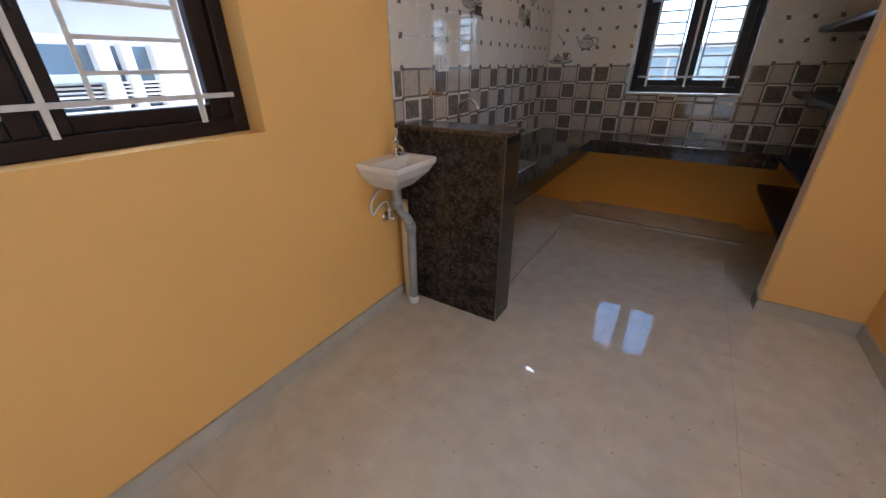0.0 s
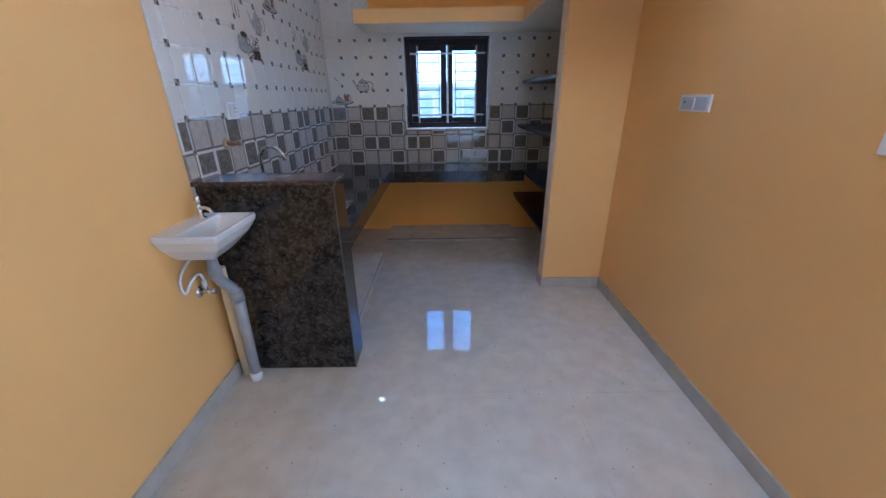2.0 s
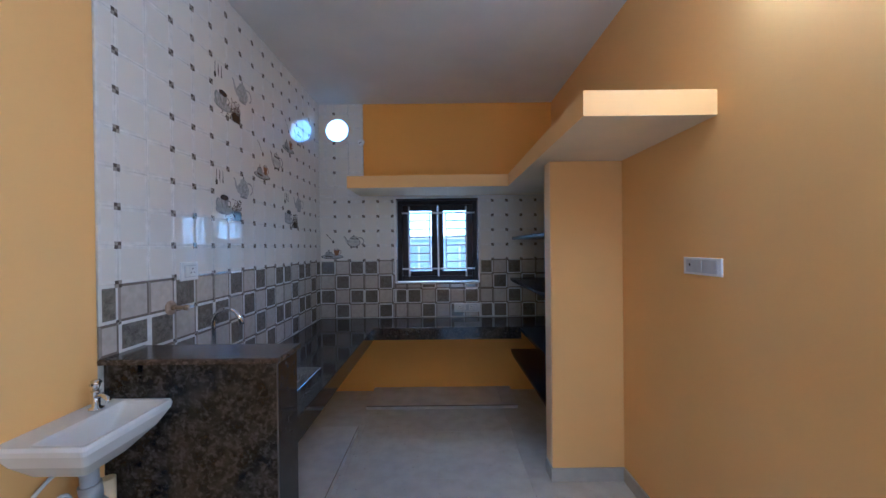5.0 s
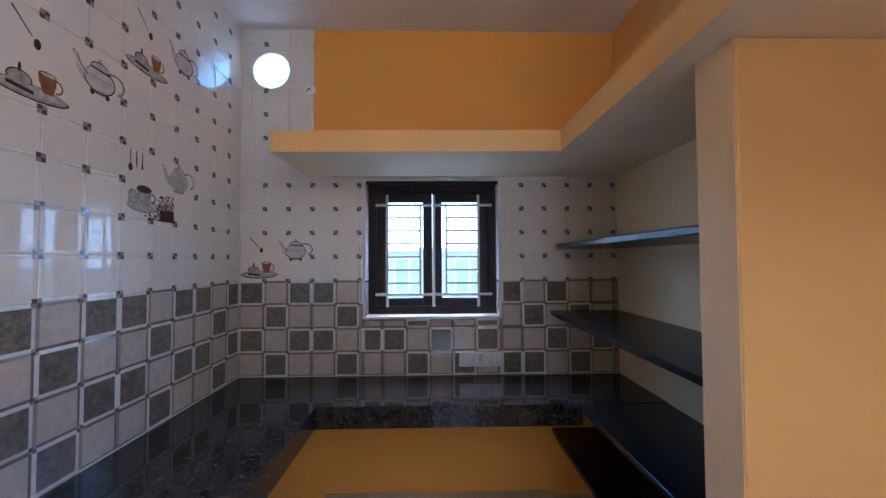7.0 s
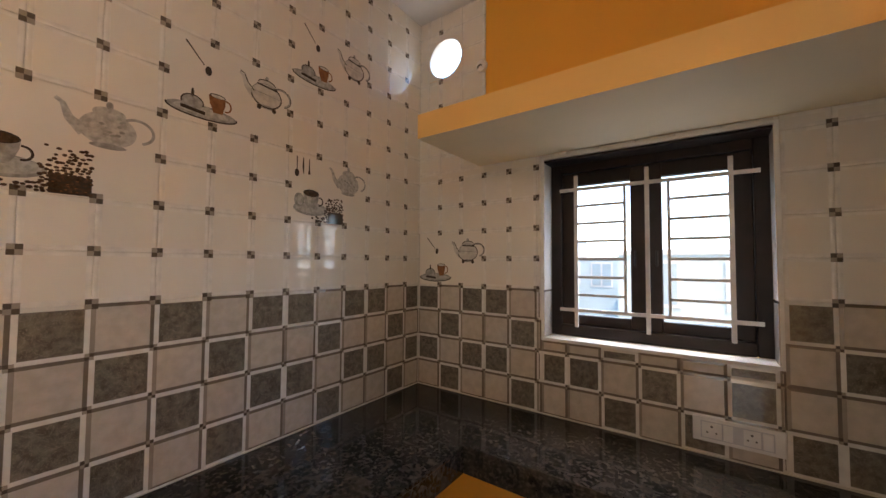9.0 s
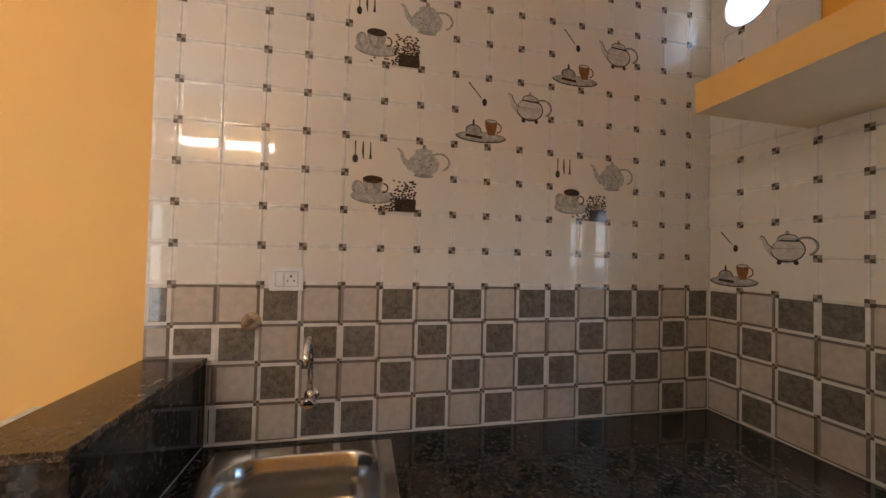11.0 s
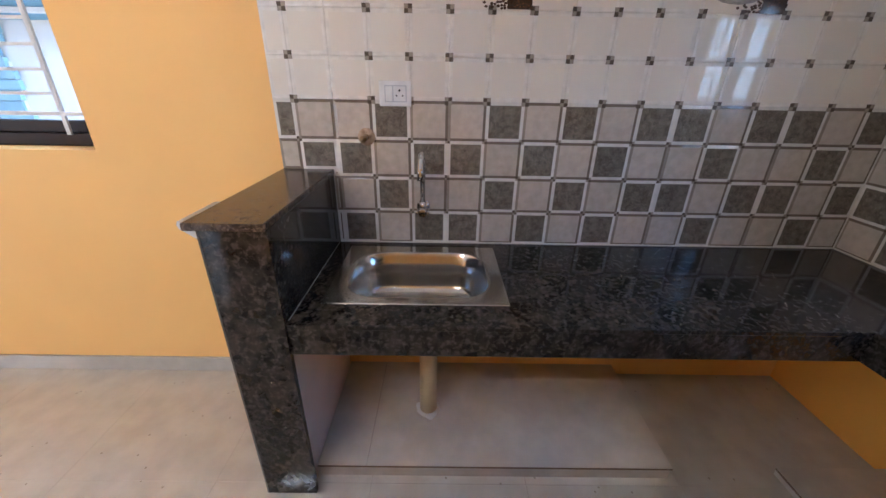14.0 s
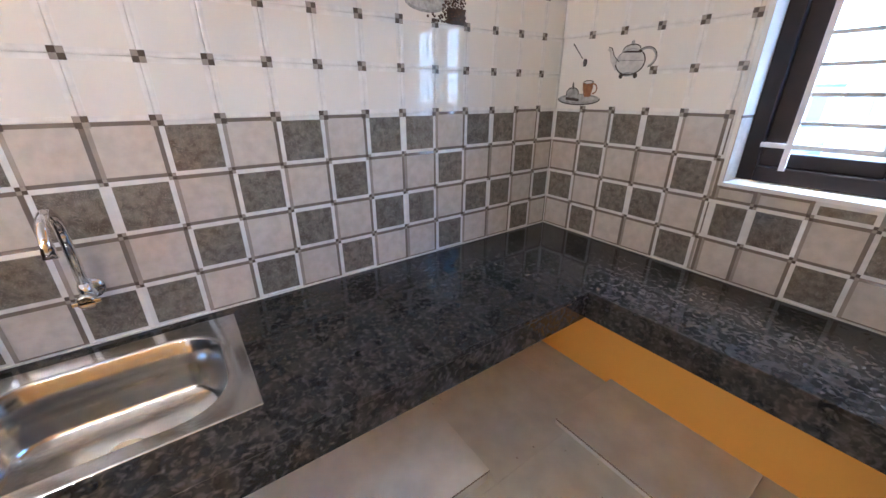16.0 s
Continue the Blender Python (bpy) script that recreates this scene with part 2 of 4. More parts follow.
gt.links.new(gr.outputs["Color"], ge.inputs["Color"])
gt.links.new(ge.outputs["Emission"], gt.nodes["Material Output"].inputs["Surface"])


# ---------- mesh helpers ----------
def box(bm, x0, x1, y0, y1, z0, z1, bevel=0.0):
    made = bmesh.ops.create_cube(bm, size=1.0)["verts"]
    for v in made:
        v.co = Vector(((x0 + x1) / 2 + v.co.x * (x1 - x0), (y0 + y1) / 2 + v.co.y * (y1 - y0), (z0 + z1) / 2 + v.co.z * (z1 - z0)))
    if bevel:
        edges = list({e for v in made for e in v.link_edges})
        bmesh.ops.bevel(bm, geom=edges, offset=bevel, segments=2, affect="EDGES", profile=0.5)
    return bm


def boxes(*list_of_boxes, bevel=0.0):
    bm = bmesh.new()
    for b in list_of_boxes:
        box(bm, *b, bevel=bevel)
    return bm


def tube(bm, points, radius, sides=10, caps=True):
    """A pipe along points; radius is a number or one for each point."""
    pts = [Vector(p) for p in points]
    radii = radius if isinstance(radius, (list, tuple)) else [radius] * len(pts)
    rings, side = [], None
    for i, p in enumerate(pts):
        way = (pts[min(i + 1, len(pts) - 1)] - pts[max(i - 1, 0)]).normalized()
        if side is None:
            side = way.orthogonal().normalized()
        side = (side - way * side.dot(way)).normalized()
        up = way.cross(side)
        rings.append([bm.verts.new(p + radii[i] * (math.cos(a) * side + math.sin(a) * up)) for a in (2 * math.pi * k / sides for k in range(sides))])
    for a, b in zip(rings, rings[1:]):
        for k in range(sides):
            f = bm.faces.new((a[k], a[(k + 1) % sides], b[(k + 1) % sides], b[k]))
            f.smooth = True
    if caps:
        bm.faces.new(rings[0][::-1])
        bm.faces.new(rings[-1])
    return bm


def loft_rings(bm, rings, close_first=False, close_last=False, smooth=True):
    rows = [[bm.verts.new(p) for p in r] for r in rings]
    n = len(rows[0])
    for a, b in zip(rows, rows[1:]):
        for k in range(n):
            f = bm.faces.new((a[k], a[(k + 1) % n], b[(k + 1) % n], b[k]))
            f.smooth = smooth
    if close_first:
        bm.faces.new(rows[0][::-1])
    if close_last:
        bm.faces.new(rows[-1])
    return bm


def prism(bm, outline, z0, z1):
    low = [bm.verts.new((x, y, z0)) for x, y in outline]
    high = [bm.verts.new((x, y, z1)) for x, y in outline]
    n = len(outline)
    for k in range(n):
        bm.faces.new((low[k], low[(k + 1) % n], high[(k + 1) % n], high[k]))
    bm.faces.new(low[::-1])
    bm.faces.new(high)
    return bm


def finish(bm, name, mat):
    bmesh.ops.recalc_face_normals(bm, faces=bm.faces[:])
    me = bpy.data.meshes.new(name)
    bm.to_mesh(me)
    bm.free()
    for m in mat if isinstance(mat, (list, tuple)) else (mat,):
        me.materials.append(m)
    return me


def part(name, bm, mat, parent, label=""):
    ob = new(name, finish(bm, name, mat))
    ob.parent = parent
    return tagged(ob, label)


def thing(name, label, category, group="", kind="", at=(0, 0, 0)):
    ob = new(name)
    ob.empty_display_size = 0.05
    ob.location = at
    return tagged(ob, label, category, group, kind)


def structure(name, bm, mat, label, category):
    return tagged(new(name, finish(bm, name, mat)), label, category, kind="structure")


def slab_with_holes(bm, axis, face, thick, u0, u1, z0, z1, holes):
    """A wall in plane x or y = face, reaching thick outwards, with rectangular openings (u0, u1, z0, z1)."""
    us = sorted({u0, u1, *[h[0] for h in holes], *[h[1] for h in holes]})
    zs = sorted({z0, z1, *[h[2] for h in holes], *[h[3] for h in holes]})
    for a, b in zip(us, us[1:]):
        for c, d in zip(zs, zs[1:]):
            if any(h[0] <= (a + b) / 2 <= h[1] and h[2] <= (c + d) / 2 <= h[3] for h in holes):
                continue
            lo, hi = sorted((face, face + thick))
            box(bm, lo, hi, a, b, c, d) if axis == "x" else box(bm, a, b, lo, hi, c, d)
    bmesh.ops.remove_doubles(bm, verts=bm.verts[:], dist=0.0005)
    bm.verts.index_update()
    pairs = collections.defaultdict(list)
    for f in bm.faces:
        pairs[tuple(sorted(v.index for v in f.verts))].append(f)
    bmesh.ops.delete(bm, geom=[f for fs in pairs.values() if len(fs) > 1 for f in fs], context="FACES")
    return bm


# ---------- structure ----------
TP = 0.008  # tile thickness
structure("wall_west", slab_with_holes(bmesh.new(), "x", XL - TP, -WALL, YS, YB + WALL, 0, ZC, [LWIN]), ORANGE, "orange painted plaster wall with a window opening", "wall")
vx, vz, vr = VENT
north = slab_with_holes(bmesh.new(), "y", YB + TP, WALL - TP, XL - TP, XR + WALL, 0, ZC, [WIN, (vx - vr - 0.075, vx + vr + 0.075, vz - vr - 0.075, vz + vr + 0.075)])
structure("wall_north", north, ORANGE_DEEP, "orange painted wall behind the counter, bounce glow in its colour", "wall")
structure("wall_east", boxes((XR, XR + WALL, EAST_END, YB + TP, 0, ZC)), ORANGE, "plain orange painted wall", "wall")
# 3 mm sheet that makes the recess wall cream
structure("wall_recess", boxes((XR - 0.003, XR, PIER_N, YB, 0.40, LOFT_LOW)), CREAM, "thin cream face over the wall inside the shelf recess", "wall")
# unseen south and hall walls, added with openings behind the fill lamps
structure("wall_south", slab_with_holes(bmesh.new(), "y", YS, -WALL, XL - TP, HALL_X + WALL, 0, ZC, [(0.1, 1.1, 0.3, 2.1)]), ORANGE, "plain orange painted wall", "wall")
structure("wall_hall_north", boxes((XR + WALL, HALL_X + WALL, EAST_END, EAST_END + WALL, 0, ZC)), ORANGE, "plain orange painted wall", "wall")
structure("wall_hall_east", slab_with_holes(bmesh.new(), "x", HALL_X, WALL, YS, EAST_END, 0, ZC, [(-2.15, -0.75, 0.3, 2.2)]), ORANGE, "plain orange painted wall with an opening", "wall")
structure("ceiling", boxes((XL - WALL, HALL_X + WALL, YS - WALL, YB + WALL, ZC, ZC + 0.15)), CEIL, "white painted plaster ceiling", "ceiling")
structure("floor_bed", boxes((XL - WALL, HALL_X + WALL, YS - WALL, YB + WALL, -0.15, -0.006)), GROUT, "cement bed under the floor tiles", "floor")
# 3 mm sheet that makes the pier's end paler than its sides
structure("wall_pier_end", boxes((PIER_W - 0.003, PIER_W, PIER_S + 0.004, PIER_N - 0.001, 0, LOFT_LOW)), PIER_CREAM, "thin paler orange face over the end of the pier", "wall")
structure("wall_pier", boxes((PIER_W, XR, PIER_S, PIER_N, 0, LOFT_LOW), bevel=0.006), ORANGE, "thin orange painted pier beside the open shelves", "wall")

loft = bmesh.new()
prism(loft, [(-0.65, YB), (-0.65, LOFT_Y), (LOFT_X, LOFT_Y - 0.02), (LOFT_X, LOFT_S), (XR, LOFT_S), (XR, YB)], LOFT_LOW, LOFT_TOP)
for f in loft.faces:
    f.material_index = 1 if f.calc_center_median().z < LOFT_LOW + 0.001 else 0
structure("loft_slab", loft, [ORANGE, LOFT_UNDER], "orange concrete loft shelf along two walls", "loft")

# skirting strips
for nm, b in (("west", (XL - TP, XL + 0.006, YS, HW_S, 0, 0.085)), ("east", (XR - 0.012, XR, EAST_END, PIER_S - 0.012, 0, 0.085)),
              ("pier", (PIER_W, XR, PIER_S - 0.012, PIER_S, 0, 0.085)), ("pier_end", (PIER_W - 0.012, PIER_W, PIER_S - 0.012, PIER_N, 0, 0.085)),
              ("south", (XL + 0.006, HALL_X, YS, YS + 0.012, 0, 0.085))):
    structure("baseboard_" + nm, boxes(b, bevel=0.002), SKIRT, "grey beige tile skirting along the wall", "skirting")

# white plaster lining round the kitchen window, and the sleeve of the round vent
x0, x1, z0, z1 = WIN
lining = boxes((x0, x0 + 0.012, YB - 0.004, YB + 0.12, z0, z1 - 0.012), (x1 - 0.012, x1, YB - 0.004, YB + 0.12, z0, z1 - 0.012),
               (x0, x1, YB - 0.004, YB + 0.12, z1 - 0.012, z1), (x0 + 0.012, x1 - 0.012, YB - 0.006, YB + 0.12, z0, z0 + 0.014))
structure("window_reveal", lining, WHITE_PLASTER, "rough white plaster lining round the window opening", "reveal")


for xa, xb in ((x0 + 0.0122, x0 + 0.016), (x1 - 0.016, x1 - 0.0122)):
    structure("reveal_tile", boxes((xa, xb, YB - 0.003, YB + 0.104, z0 + 0.015, 1.342)), TILE_LIGHT, "greige tile lining the lower window jamb", "tile")
    structure("reveal_tile_band", boxes((xa, xb, YB - 0.003, YB + 0.104, 1.343, 1.353)), BAND_TAUPE, "taupe band across the window jamb", "tile")
    structure("reveal_tile", boxes((xa, xb, YB - 0.003, YB + 0.104, 1.354, z1 - 0.014)), TILE_WHITE, "white tile lining the window jamb", "tile")


def ring(cx, y, cz, r, n=48):
    return [(cx + r * math.cos(2 * math.pi * k / n), y, cz + r * math.sin(2 * math.pi * k / n)) for k in range(n)]


def square_ring(cx, y, cz, h, n=48):
    out = []
    for k in range(n):
        a = 2 * math.pi * k / n
        c, s = math.cos(a), math.sin(a)
        f = h / max(abs(c), abs(s))
        out.append((cx + f * c, y, cz + f * s))
    return out


plate = bmesh.new()
loft_rings(plate, [square_ring(vx, YB, vz, vr), ring(vx, YB, vz, vr - 0.004), ring(vx, YB + 0.02, vz, vr - 0.003), ring(vx, YB + WALL, vz, vr + 0.068), square_ring(vx, YB + WALL, vz, vr + 0.075)], smooth=False)
structure("vent_sleeve", plate, TILE_WHITE, "round exhaust hole cut through the tiled wall", "vent hole")


# ---------- windows ----------
def window(name, label, w, h, m):
    """A two-leaf wooden window with an iron grille; local x across, y outwards, z up, from the opening's lower middle."""
    top = thing(name, label, "window", kind="structure")
    f, st, k = 0.052, 0.062, w / 0.875
    a = w / 2
    part("window_frame", boxes((-a, -a + f, 0, 0.085, 0, h), (a - f, a, 0, 0.085, 0, h), (-a + f, a - f, 0, 0.085, h - f, h), (-a + f, a - f, 0, 0.085, 0, f), bevel=0.004), WOOD, top)
    for s in (-1, 1):
        e0, e1 = sorted((s * (a - f - 0.001), s * 0.001))
        zz0, zz1 = f + 0.001, h - f - 0.001
        leaf = part("window_leaf", boxes((e0, e0 + st, 0.022, 0.060, zz0, zz1), (e1 - st, e1, 0.022, 0.060, zz0, zz1), (e0 + st, e1 - st, 0.022, 0.060, zz1 - st, zz1), (e0 + st, e1 - st, 0.022, 0.060, zz0, zz0 + st * 0.8), bevel=0.004), WOOD, top)
        pane = part("pane", boxes((e0 + st - 0.004, e1 - st + 0.004, 0.040, 0.044, zz0 + st * 0.8 - 0.004, zz1 - st + 0.004)), GLASS, leaf)
        pane.visible_shadow = False
        part("window_handle", boxes((s * 0.042 - 0.005, s * 0.042 + 0.005, 0.010, 0.024, h * 0.40, h * 0.40 + 0.07), bevel=0.003), BLACK, leaf)
    g = bmesh.new()
    y, zl, zh = -0.012, h * 0.15, h * 0.835
    for x in (-0.305 * k, 0.010 * k, 0.312 * k):
        box(g, x - 0.0085, x + 0.0085, y - 0.005, y + 0.005, h * 0.055, h * 0.915)
    for z in (zl, zh):
        box(g, -0.385 * k, 0.405 * k, y - 0.0055, y + 0.0045, z - 0.008, z + 0.008)
    for x in (-0.082 * k, 0.094 * k):
        box(g, x - 0.006, x + 0.006, y - 0.004, y + 0.004, zl + 0.008, zh - 0.008)
    grille = part("window_grille", g, IRON, top, "cream painted iron grille of flat bars")
    for i in range(6):
        z = zl + (zh - zl) * (0.127 + 0.1465 * i)
        for xa, xb in ((-0.299 * k, -0.086 * k), (0.098 * k, 0.306 * k)):
            part("rung", boxes((xa, xb, y - 0.004, y + 0.004, z - 0.006, z + 0.006)), IRON, grille)
    top.matrix_world = m
    return top


kitchen_window = window("window_1", "dark brown wooden window with two leaves and grille", WIN[1] - WIN[0] - 0.024, WIN[3] - WIN[2] - 0.03, pose((WIN[0] + WIN[1]) / 2, YB + 0.105, WIN[2] + 0.016))
ka, kh = (WIN[1] - WIN[0] - 0.024) / 2, WIN[3] - WIN[2] - 0.03
part("window_head", boxes((-ka, ka, -0.104, -0.001, kh - 0.012, kh - 0.0005), bevel=0.002), WOOD, kitchen_window)
window("window_2", "dark brown wooden window with iron grille in the orange wall", LWIN[1] - LWIN[0], LWIN[3] - LWIN[2], pose(XL - TP - 0.10, (LWIN[0] + LWIN[1]) / 2, LWIN[2], 0, 0, 90))

# ---------- half wall and counter ----------
hw = structure("half_wall", boxes((XL - TP, HW_E - 0.02, HW_S + 0.02, HW_N - 0.006, 0, HW_TOP - 0.0222)), PINK, "low brick partition wall with bare plaster on one face", "partition wall")
part("cladding_slab", boxes((XL - TP, HW_E, HW_S, HW_S + 0.02, 0, HW_TOP - 0.0222)), GRANITE, hw, "polished dark brown granite slab")
part("end_slab", boxes((HW_E - 0.02, HW_E, HW_S + 0.0203, HW_N + 0.0122, 0, HW_TOP - 0.0222)), GRANITE, hw, "polished dark brown granite slab")
part("corner_joint", boxes((HW_E - 0.0035, HW_E + 0.0012, HW_S - 0.0012, HW_S + 0.0035, 0.002, HW_TOP - 0.0226)), STONE_JOINT, hw, "pale polished joint line")
part("back_slab", boxes((XL - TP, HW_E - 0.021, HW_N - 0.006, HW_N + 0.012, CTR_LOW, HW_TOP - 0.0222), bevel=0.002), GRANITE, hw, "polished dark brown granite slab")
part("coping_slab", boxes((XL - TP, HW_E + 0.018, HW_S - 0.026, HW_N + 0.016, HW_TOP - 0.022, HW_TOP), bevel=0.004), COPING, hw, "polished granite coping")

SKX0, SKX1, SKY0, SKY1 = -0.968, -0.588, 1.590, 2.122
counter = thing("kitchen_counter", "polished dark granite counter running along two tiled walls", "counter", kind="structure")


def rect(x0, x1, y0, y1, z):
    return [(x0, y0, z), (x1, y0, z), (x1, y1, z), (x0, y1, z)]


west_top = bmesh.new()
outer, hole = (XL - TP, CTR_X, HW_N + 0.012, CTR_Y), (SKX0, SKX1, SKY0, SKY1)
loft_rings(west_top, [rect(*outer, CTR - 0.03), rect(*outer, CTR), rect(*hole, CTR), rect(*hole, CTR - 0.03), rect(*outer, CTR - 0.03)], smooth=False)
bmesh.ops.remove_doubles(west_top, verts=west_top.verts[:], dist=0.0001)
part("worktop", west_top, GRANITE, counter)
part("worktop", boxes((XL - TP, XR, CTR_Y + 0.0008, YB + TP, CTR - 0.03, CTR)), GRANITE, counter)
part("nosing", boxes((CTR_X - 0.006, CTR_X + 0.004, HW_N + 0.013, CTR_Y - 0.004, CTR - 0.016, CTR + 0.0006), bevel=0.003), GRANITE, counter)
part("nosing", boxes((CTR_X - 0.006, PIER_W, CTR_Y - 0.004, CTR_Y + 0.006, CTR - 0.016, CTR + 0.0006), bevel=0.003), GRANITE, counter)
part("front_edge", boxes((CTR_X - 0.03, CTR_X, HW_N + 0.012, CTR_Y + 0.03, CTR_LOW, CTR - 0.03)), GRANITE, counter)
part("front_edge", boxes((CTR_X, PIER_W + 0.02, CTR_Y, CTR_Y + 0.03, CTR_LOW, CTR - 0.03)), GRANITE, counter)

part("grout_line", boxes((XL - 0.002, XL + 0.005, HW_N + 0.016, YB, CTR, CTR + 0.005)), GROUT, counter, "white grout line")
part("grout_line", boxes((XL + 0.005, XR - 0.003, YB - 0.005, YB + 0.002, CTR, CTR + 0.005)), GROUT, counter, "white grout line")
part("grout_line", boxes((XL + 0.005, HW_E - 0.03, HW_N + 0.012, HW_N + 0.0136, CTR, CTR + 0.002)), GROUT_DIM, counter, "white grout line")

# stone shelves in the recess beside the window
for z, far in ((1.575, 0.925), (1.160, 0.885), (0.757, 0.872), (0.425, 0.885)):
    bm = bmesh.new()
    north_end = CTR_Y if z == 0.757 else YB
    prism(bm, [(PIER_W + 0.004, PIER_N), (PIER_W + 0.002, north_end - 0.18), (far, north_end - 0.001), (XR, north_end - 0.001), (XR, PIER_N)], z - 0.026, z)
    bmesh.ops.bevel(bm, geom=bm.edges[:], offset=0.003, segments=1, affect="EDGES")
    for f in bm.faces:
        f.normal_update()
        f.material_index = 1 if f.normal.x < -0.6 else 0
    tagged(new("stone_shelf", finish(bm, "stone_shelf", [SLATE, SLATE_EDGE])), "dark polished stone slab shelf set between pier and wall", "shelf", group="stone shelves in the recess")

# raised plinths under the counter
for label, (x0, x1, y0, y1), cuts, along, ph in (("low tiled plinth under the sink counter", (XL - TP, -0.497, HW_N, 2.853), (1.66,), "y", 0.063),
                                             ("low tiled plinth under the window counter", (-0.526, 0.868, 3.29, YB + TP), (0.13, 0.73), "x", 0.036)):
    base = tagged(new("plinth", finish(boxes((x0, x1 - 0.005, y0 + 0.005, y1 - 0.005, 0, ph - 0.01)), "plinth", PLINTH_FACE)), label, "plinth", kind="structure")
    ends = [y0, *cuts, y1] if along == "y" else [x0, *cuts, x1]
    for e0, e1 in zip(ends, ends[1:]):
        piece = (x0, x1, e0 + 0.0006, e1 - 0.0006, ph - 0.0098, ph) if along == "y" else (e0 + 0.0006, e1 - 0.0006, y0, y1, ph - 0.0098, ph)
        slab = boxes(piece)
        for f in slab.faces:
            f.normal_update()
            f.material_index = 0 if f.normal.z > 0.5 else 1
        part("tile", slab, [PLINTH_TILE, TILE_EDGE], base)


# ---------- sink and taps ----------
def round_rect(x0, x1, y0, y1, r, z, n=6):
    out = []
    for cx, cy, a0 in ((x1 - r, y1 - r, 0), (x0 + r, y1 - r, 90), (x0 + r, y0 + r, 180), (x1 - r, y0 + r, 270)):
        for k in range(n + 1):
            a = radians(a0 + 90 * k / n)
            out.append((cx + r * math.cos(a), cy + r * math.sin(a), z))
    return out


sink = thing("kitchen_sink", "stainless steel single bowl sink set into granite", "sink")
bm = bmesh.new()
z = CTR + 0.003
loft_rings(bm, [round_rect(-1.018, -0.555, 1.545, 2.165, 0.004, CTR + 0.0005), round_rect(-1.016, -0.557, 1.547, 2.163, 0.004, z), round_rect(-1.0145, -0.5585, 1.5485, 2.1615, 0.004, z),
                round_rect(SKX0 + 0.004, SKX1 - 0.004, SKY0 + 0.004, SKY1 - 0.004, 0.124, z), round_rect(SKX0 + 0.008, SKX1 - 0.008, SKY0 + 0.008, SKY1 - 0.008, 0.12, z - 0.0006),
                round_rect(SKX0 + 0.014, SKX1 - 0.014, SKY0 + 0.014, SKY1 - 0.014, 0.116, z - 0.006), round_rect(SKX0 + 0.024, SKX1 - 0.024, SKY0 + 0.03, SKY1 - 0.03, 0.105, z - 0.09),
                round_rect(SKX0 + 0.03, SKX1 - 0.03, SKY0 + 0.036, SKY1 - 0.036, 0.098, z - 0.15), round_rect(SKX0 + 0.05, SKX1 - 0.05, SKY0 + 0.056, SKY1 - 0.056, 0.08, z - 0.172),
                round_rect(SKX0 + 0.12, SKX1 - 0.12, SKY0 + 0.16, SKY1 - 0.16, 0.04, z - 0.178)], close_last=True)
part("bowl", bm, STEEL, sink)
bm = bmesh.new()
tube(bm, [(-0.775, 1.86, z - 0.1775), (-0.775, 1.86, z - 0.172), (-0.775, 1.86, z - 0.174)], [0.044, 0.042, 0.02], 24)
part("drain", bm, CHROME, sink)
bm = bmesh.new()
tube(bm, [(-0.775, 1.86, z - 0.18), (-0.775, 1.86, 0.50)], 0.032, 16)
tube(bm, [(-0.775, 1.86, 0.60), (-0.775, 1.86, 0.56)], 0.040, 16)
part("waste_outlet", bm, CREAM_PVC, sink, "cream plastic waste pipe")

pipe = thing("drain_pipe", "cream plastic drain pipe rising from the plinth", "pipe", at=(-0.775, 1.890, 0.062))
bm = bmesh.new()
tube(bm, [(0, 0, 0), (0, 0, 0.425)], 0.038, 18)
part("pipe", bm, CREAM_PVC, pipe)
# black disc on the closed pipe, painted as the shade inside its mouth
bm = bmesh.new()
tube(bm, [(0, 0, 0.424), (0, 0, 0.4262)], 0.033, 18)
part("pipe_mouth", bm, BLACK, pipe, "black disc for the shade in the pipe mouth")
bm = bmesh.new()
tube(bm, [(0, -0.008, 0.42), (0, -0.026, 0.53)], 0.022, 14)
part("waste_tail", bm, PLASTIC_DIM, pipe, "pale grey sink waste tail")
bm = bmesh.new()
tube(bm, [(0, 0, -0.002), (0, 0, 0.006), (0, 0, 0.012)], [0.056, 0.050, 0.039], 32)
for v in bm.verts:
    if v.co.z < 0.008:
        a = math.atan2(v.co.y, v.co.x)
        v.co.xy *= 1 + 0.10 * math.sin(3 * a + 1) + 0.06 * math.sin(5 * a) + 0.03 * math.sin(9 * a)
part("mortar_collar", bm, WHITE_PLASTER, pipe, "smeared white cement collar")

tap = thing("swan_neck_tap", "chrome swan neck tap fixed on the tiled wall", "tap", at=(XL, 1.858, 0.93))
bm = bmesh.new()
tube(bm, [(0, 0, 0), (0.004, 0, 0), (0.010, 0, 0)], [0.030, 0.029, 0.016], 20)
part("flange", bm, CHROME, tap)
bm = bmesh.new()
tube(bm, [(0.002, 0, 0), (0.075, 0, 0)], 0.0165, 16)
tube(bm, [(0.055, 0, -0.012), (0.055, 0, 0.04)], 0.014, 16)
part("body", bm, CHROME, tap)
bm = bmesh.new()
neck = [(0.055, 0, 0.03), (0.055, 0, 0.17)] + [(0.055 + 0.072 * (1 - math.cos(radians(a))), 0, 0.17 + 0.072 * math.sin(radians(a))) for a in range(15, 161, 12)]
neck.append((neck[-1][0] + 0.010, 0, neck[-1][2] - 0.035))
tube(bm, neck, [0.0115] * (len(neck) - 1) + [0.0135], 12)
part("spout", bm, CHROME, tap)
bm = bmesh.new()
tube(bm, [(0.078, 0, 0), (0.092, 0, 0), (0.100, 0, 0)], [0.020, 0.022, 0.016], 14)
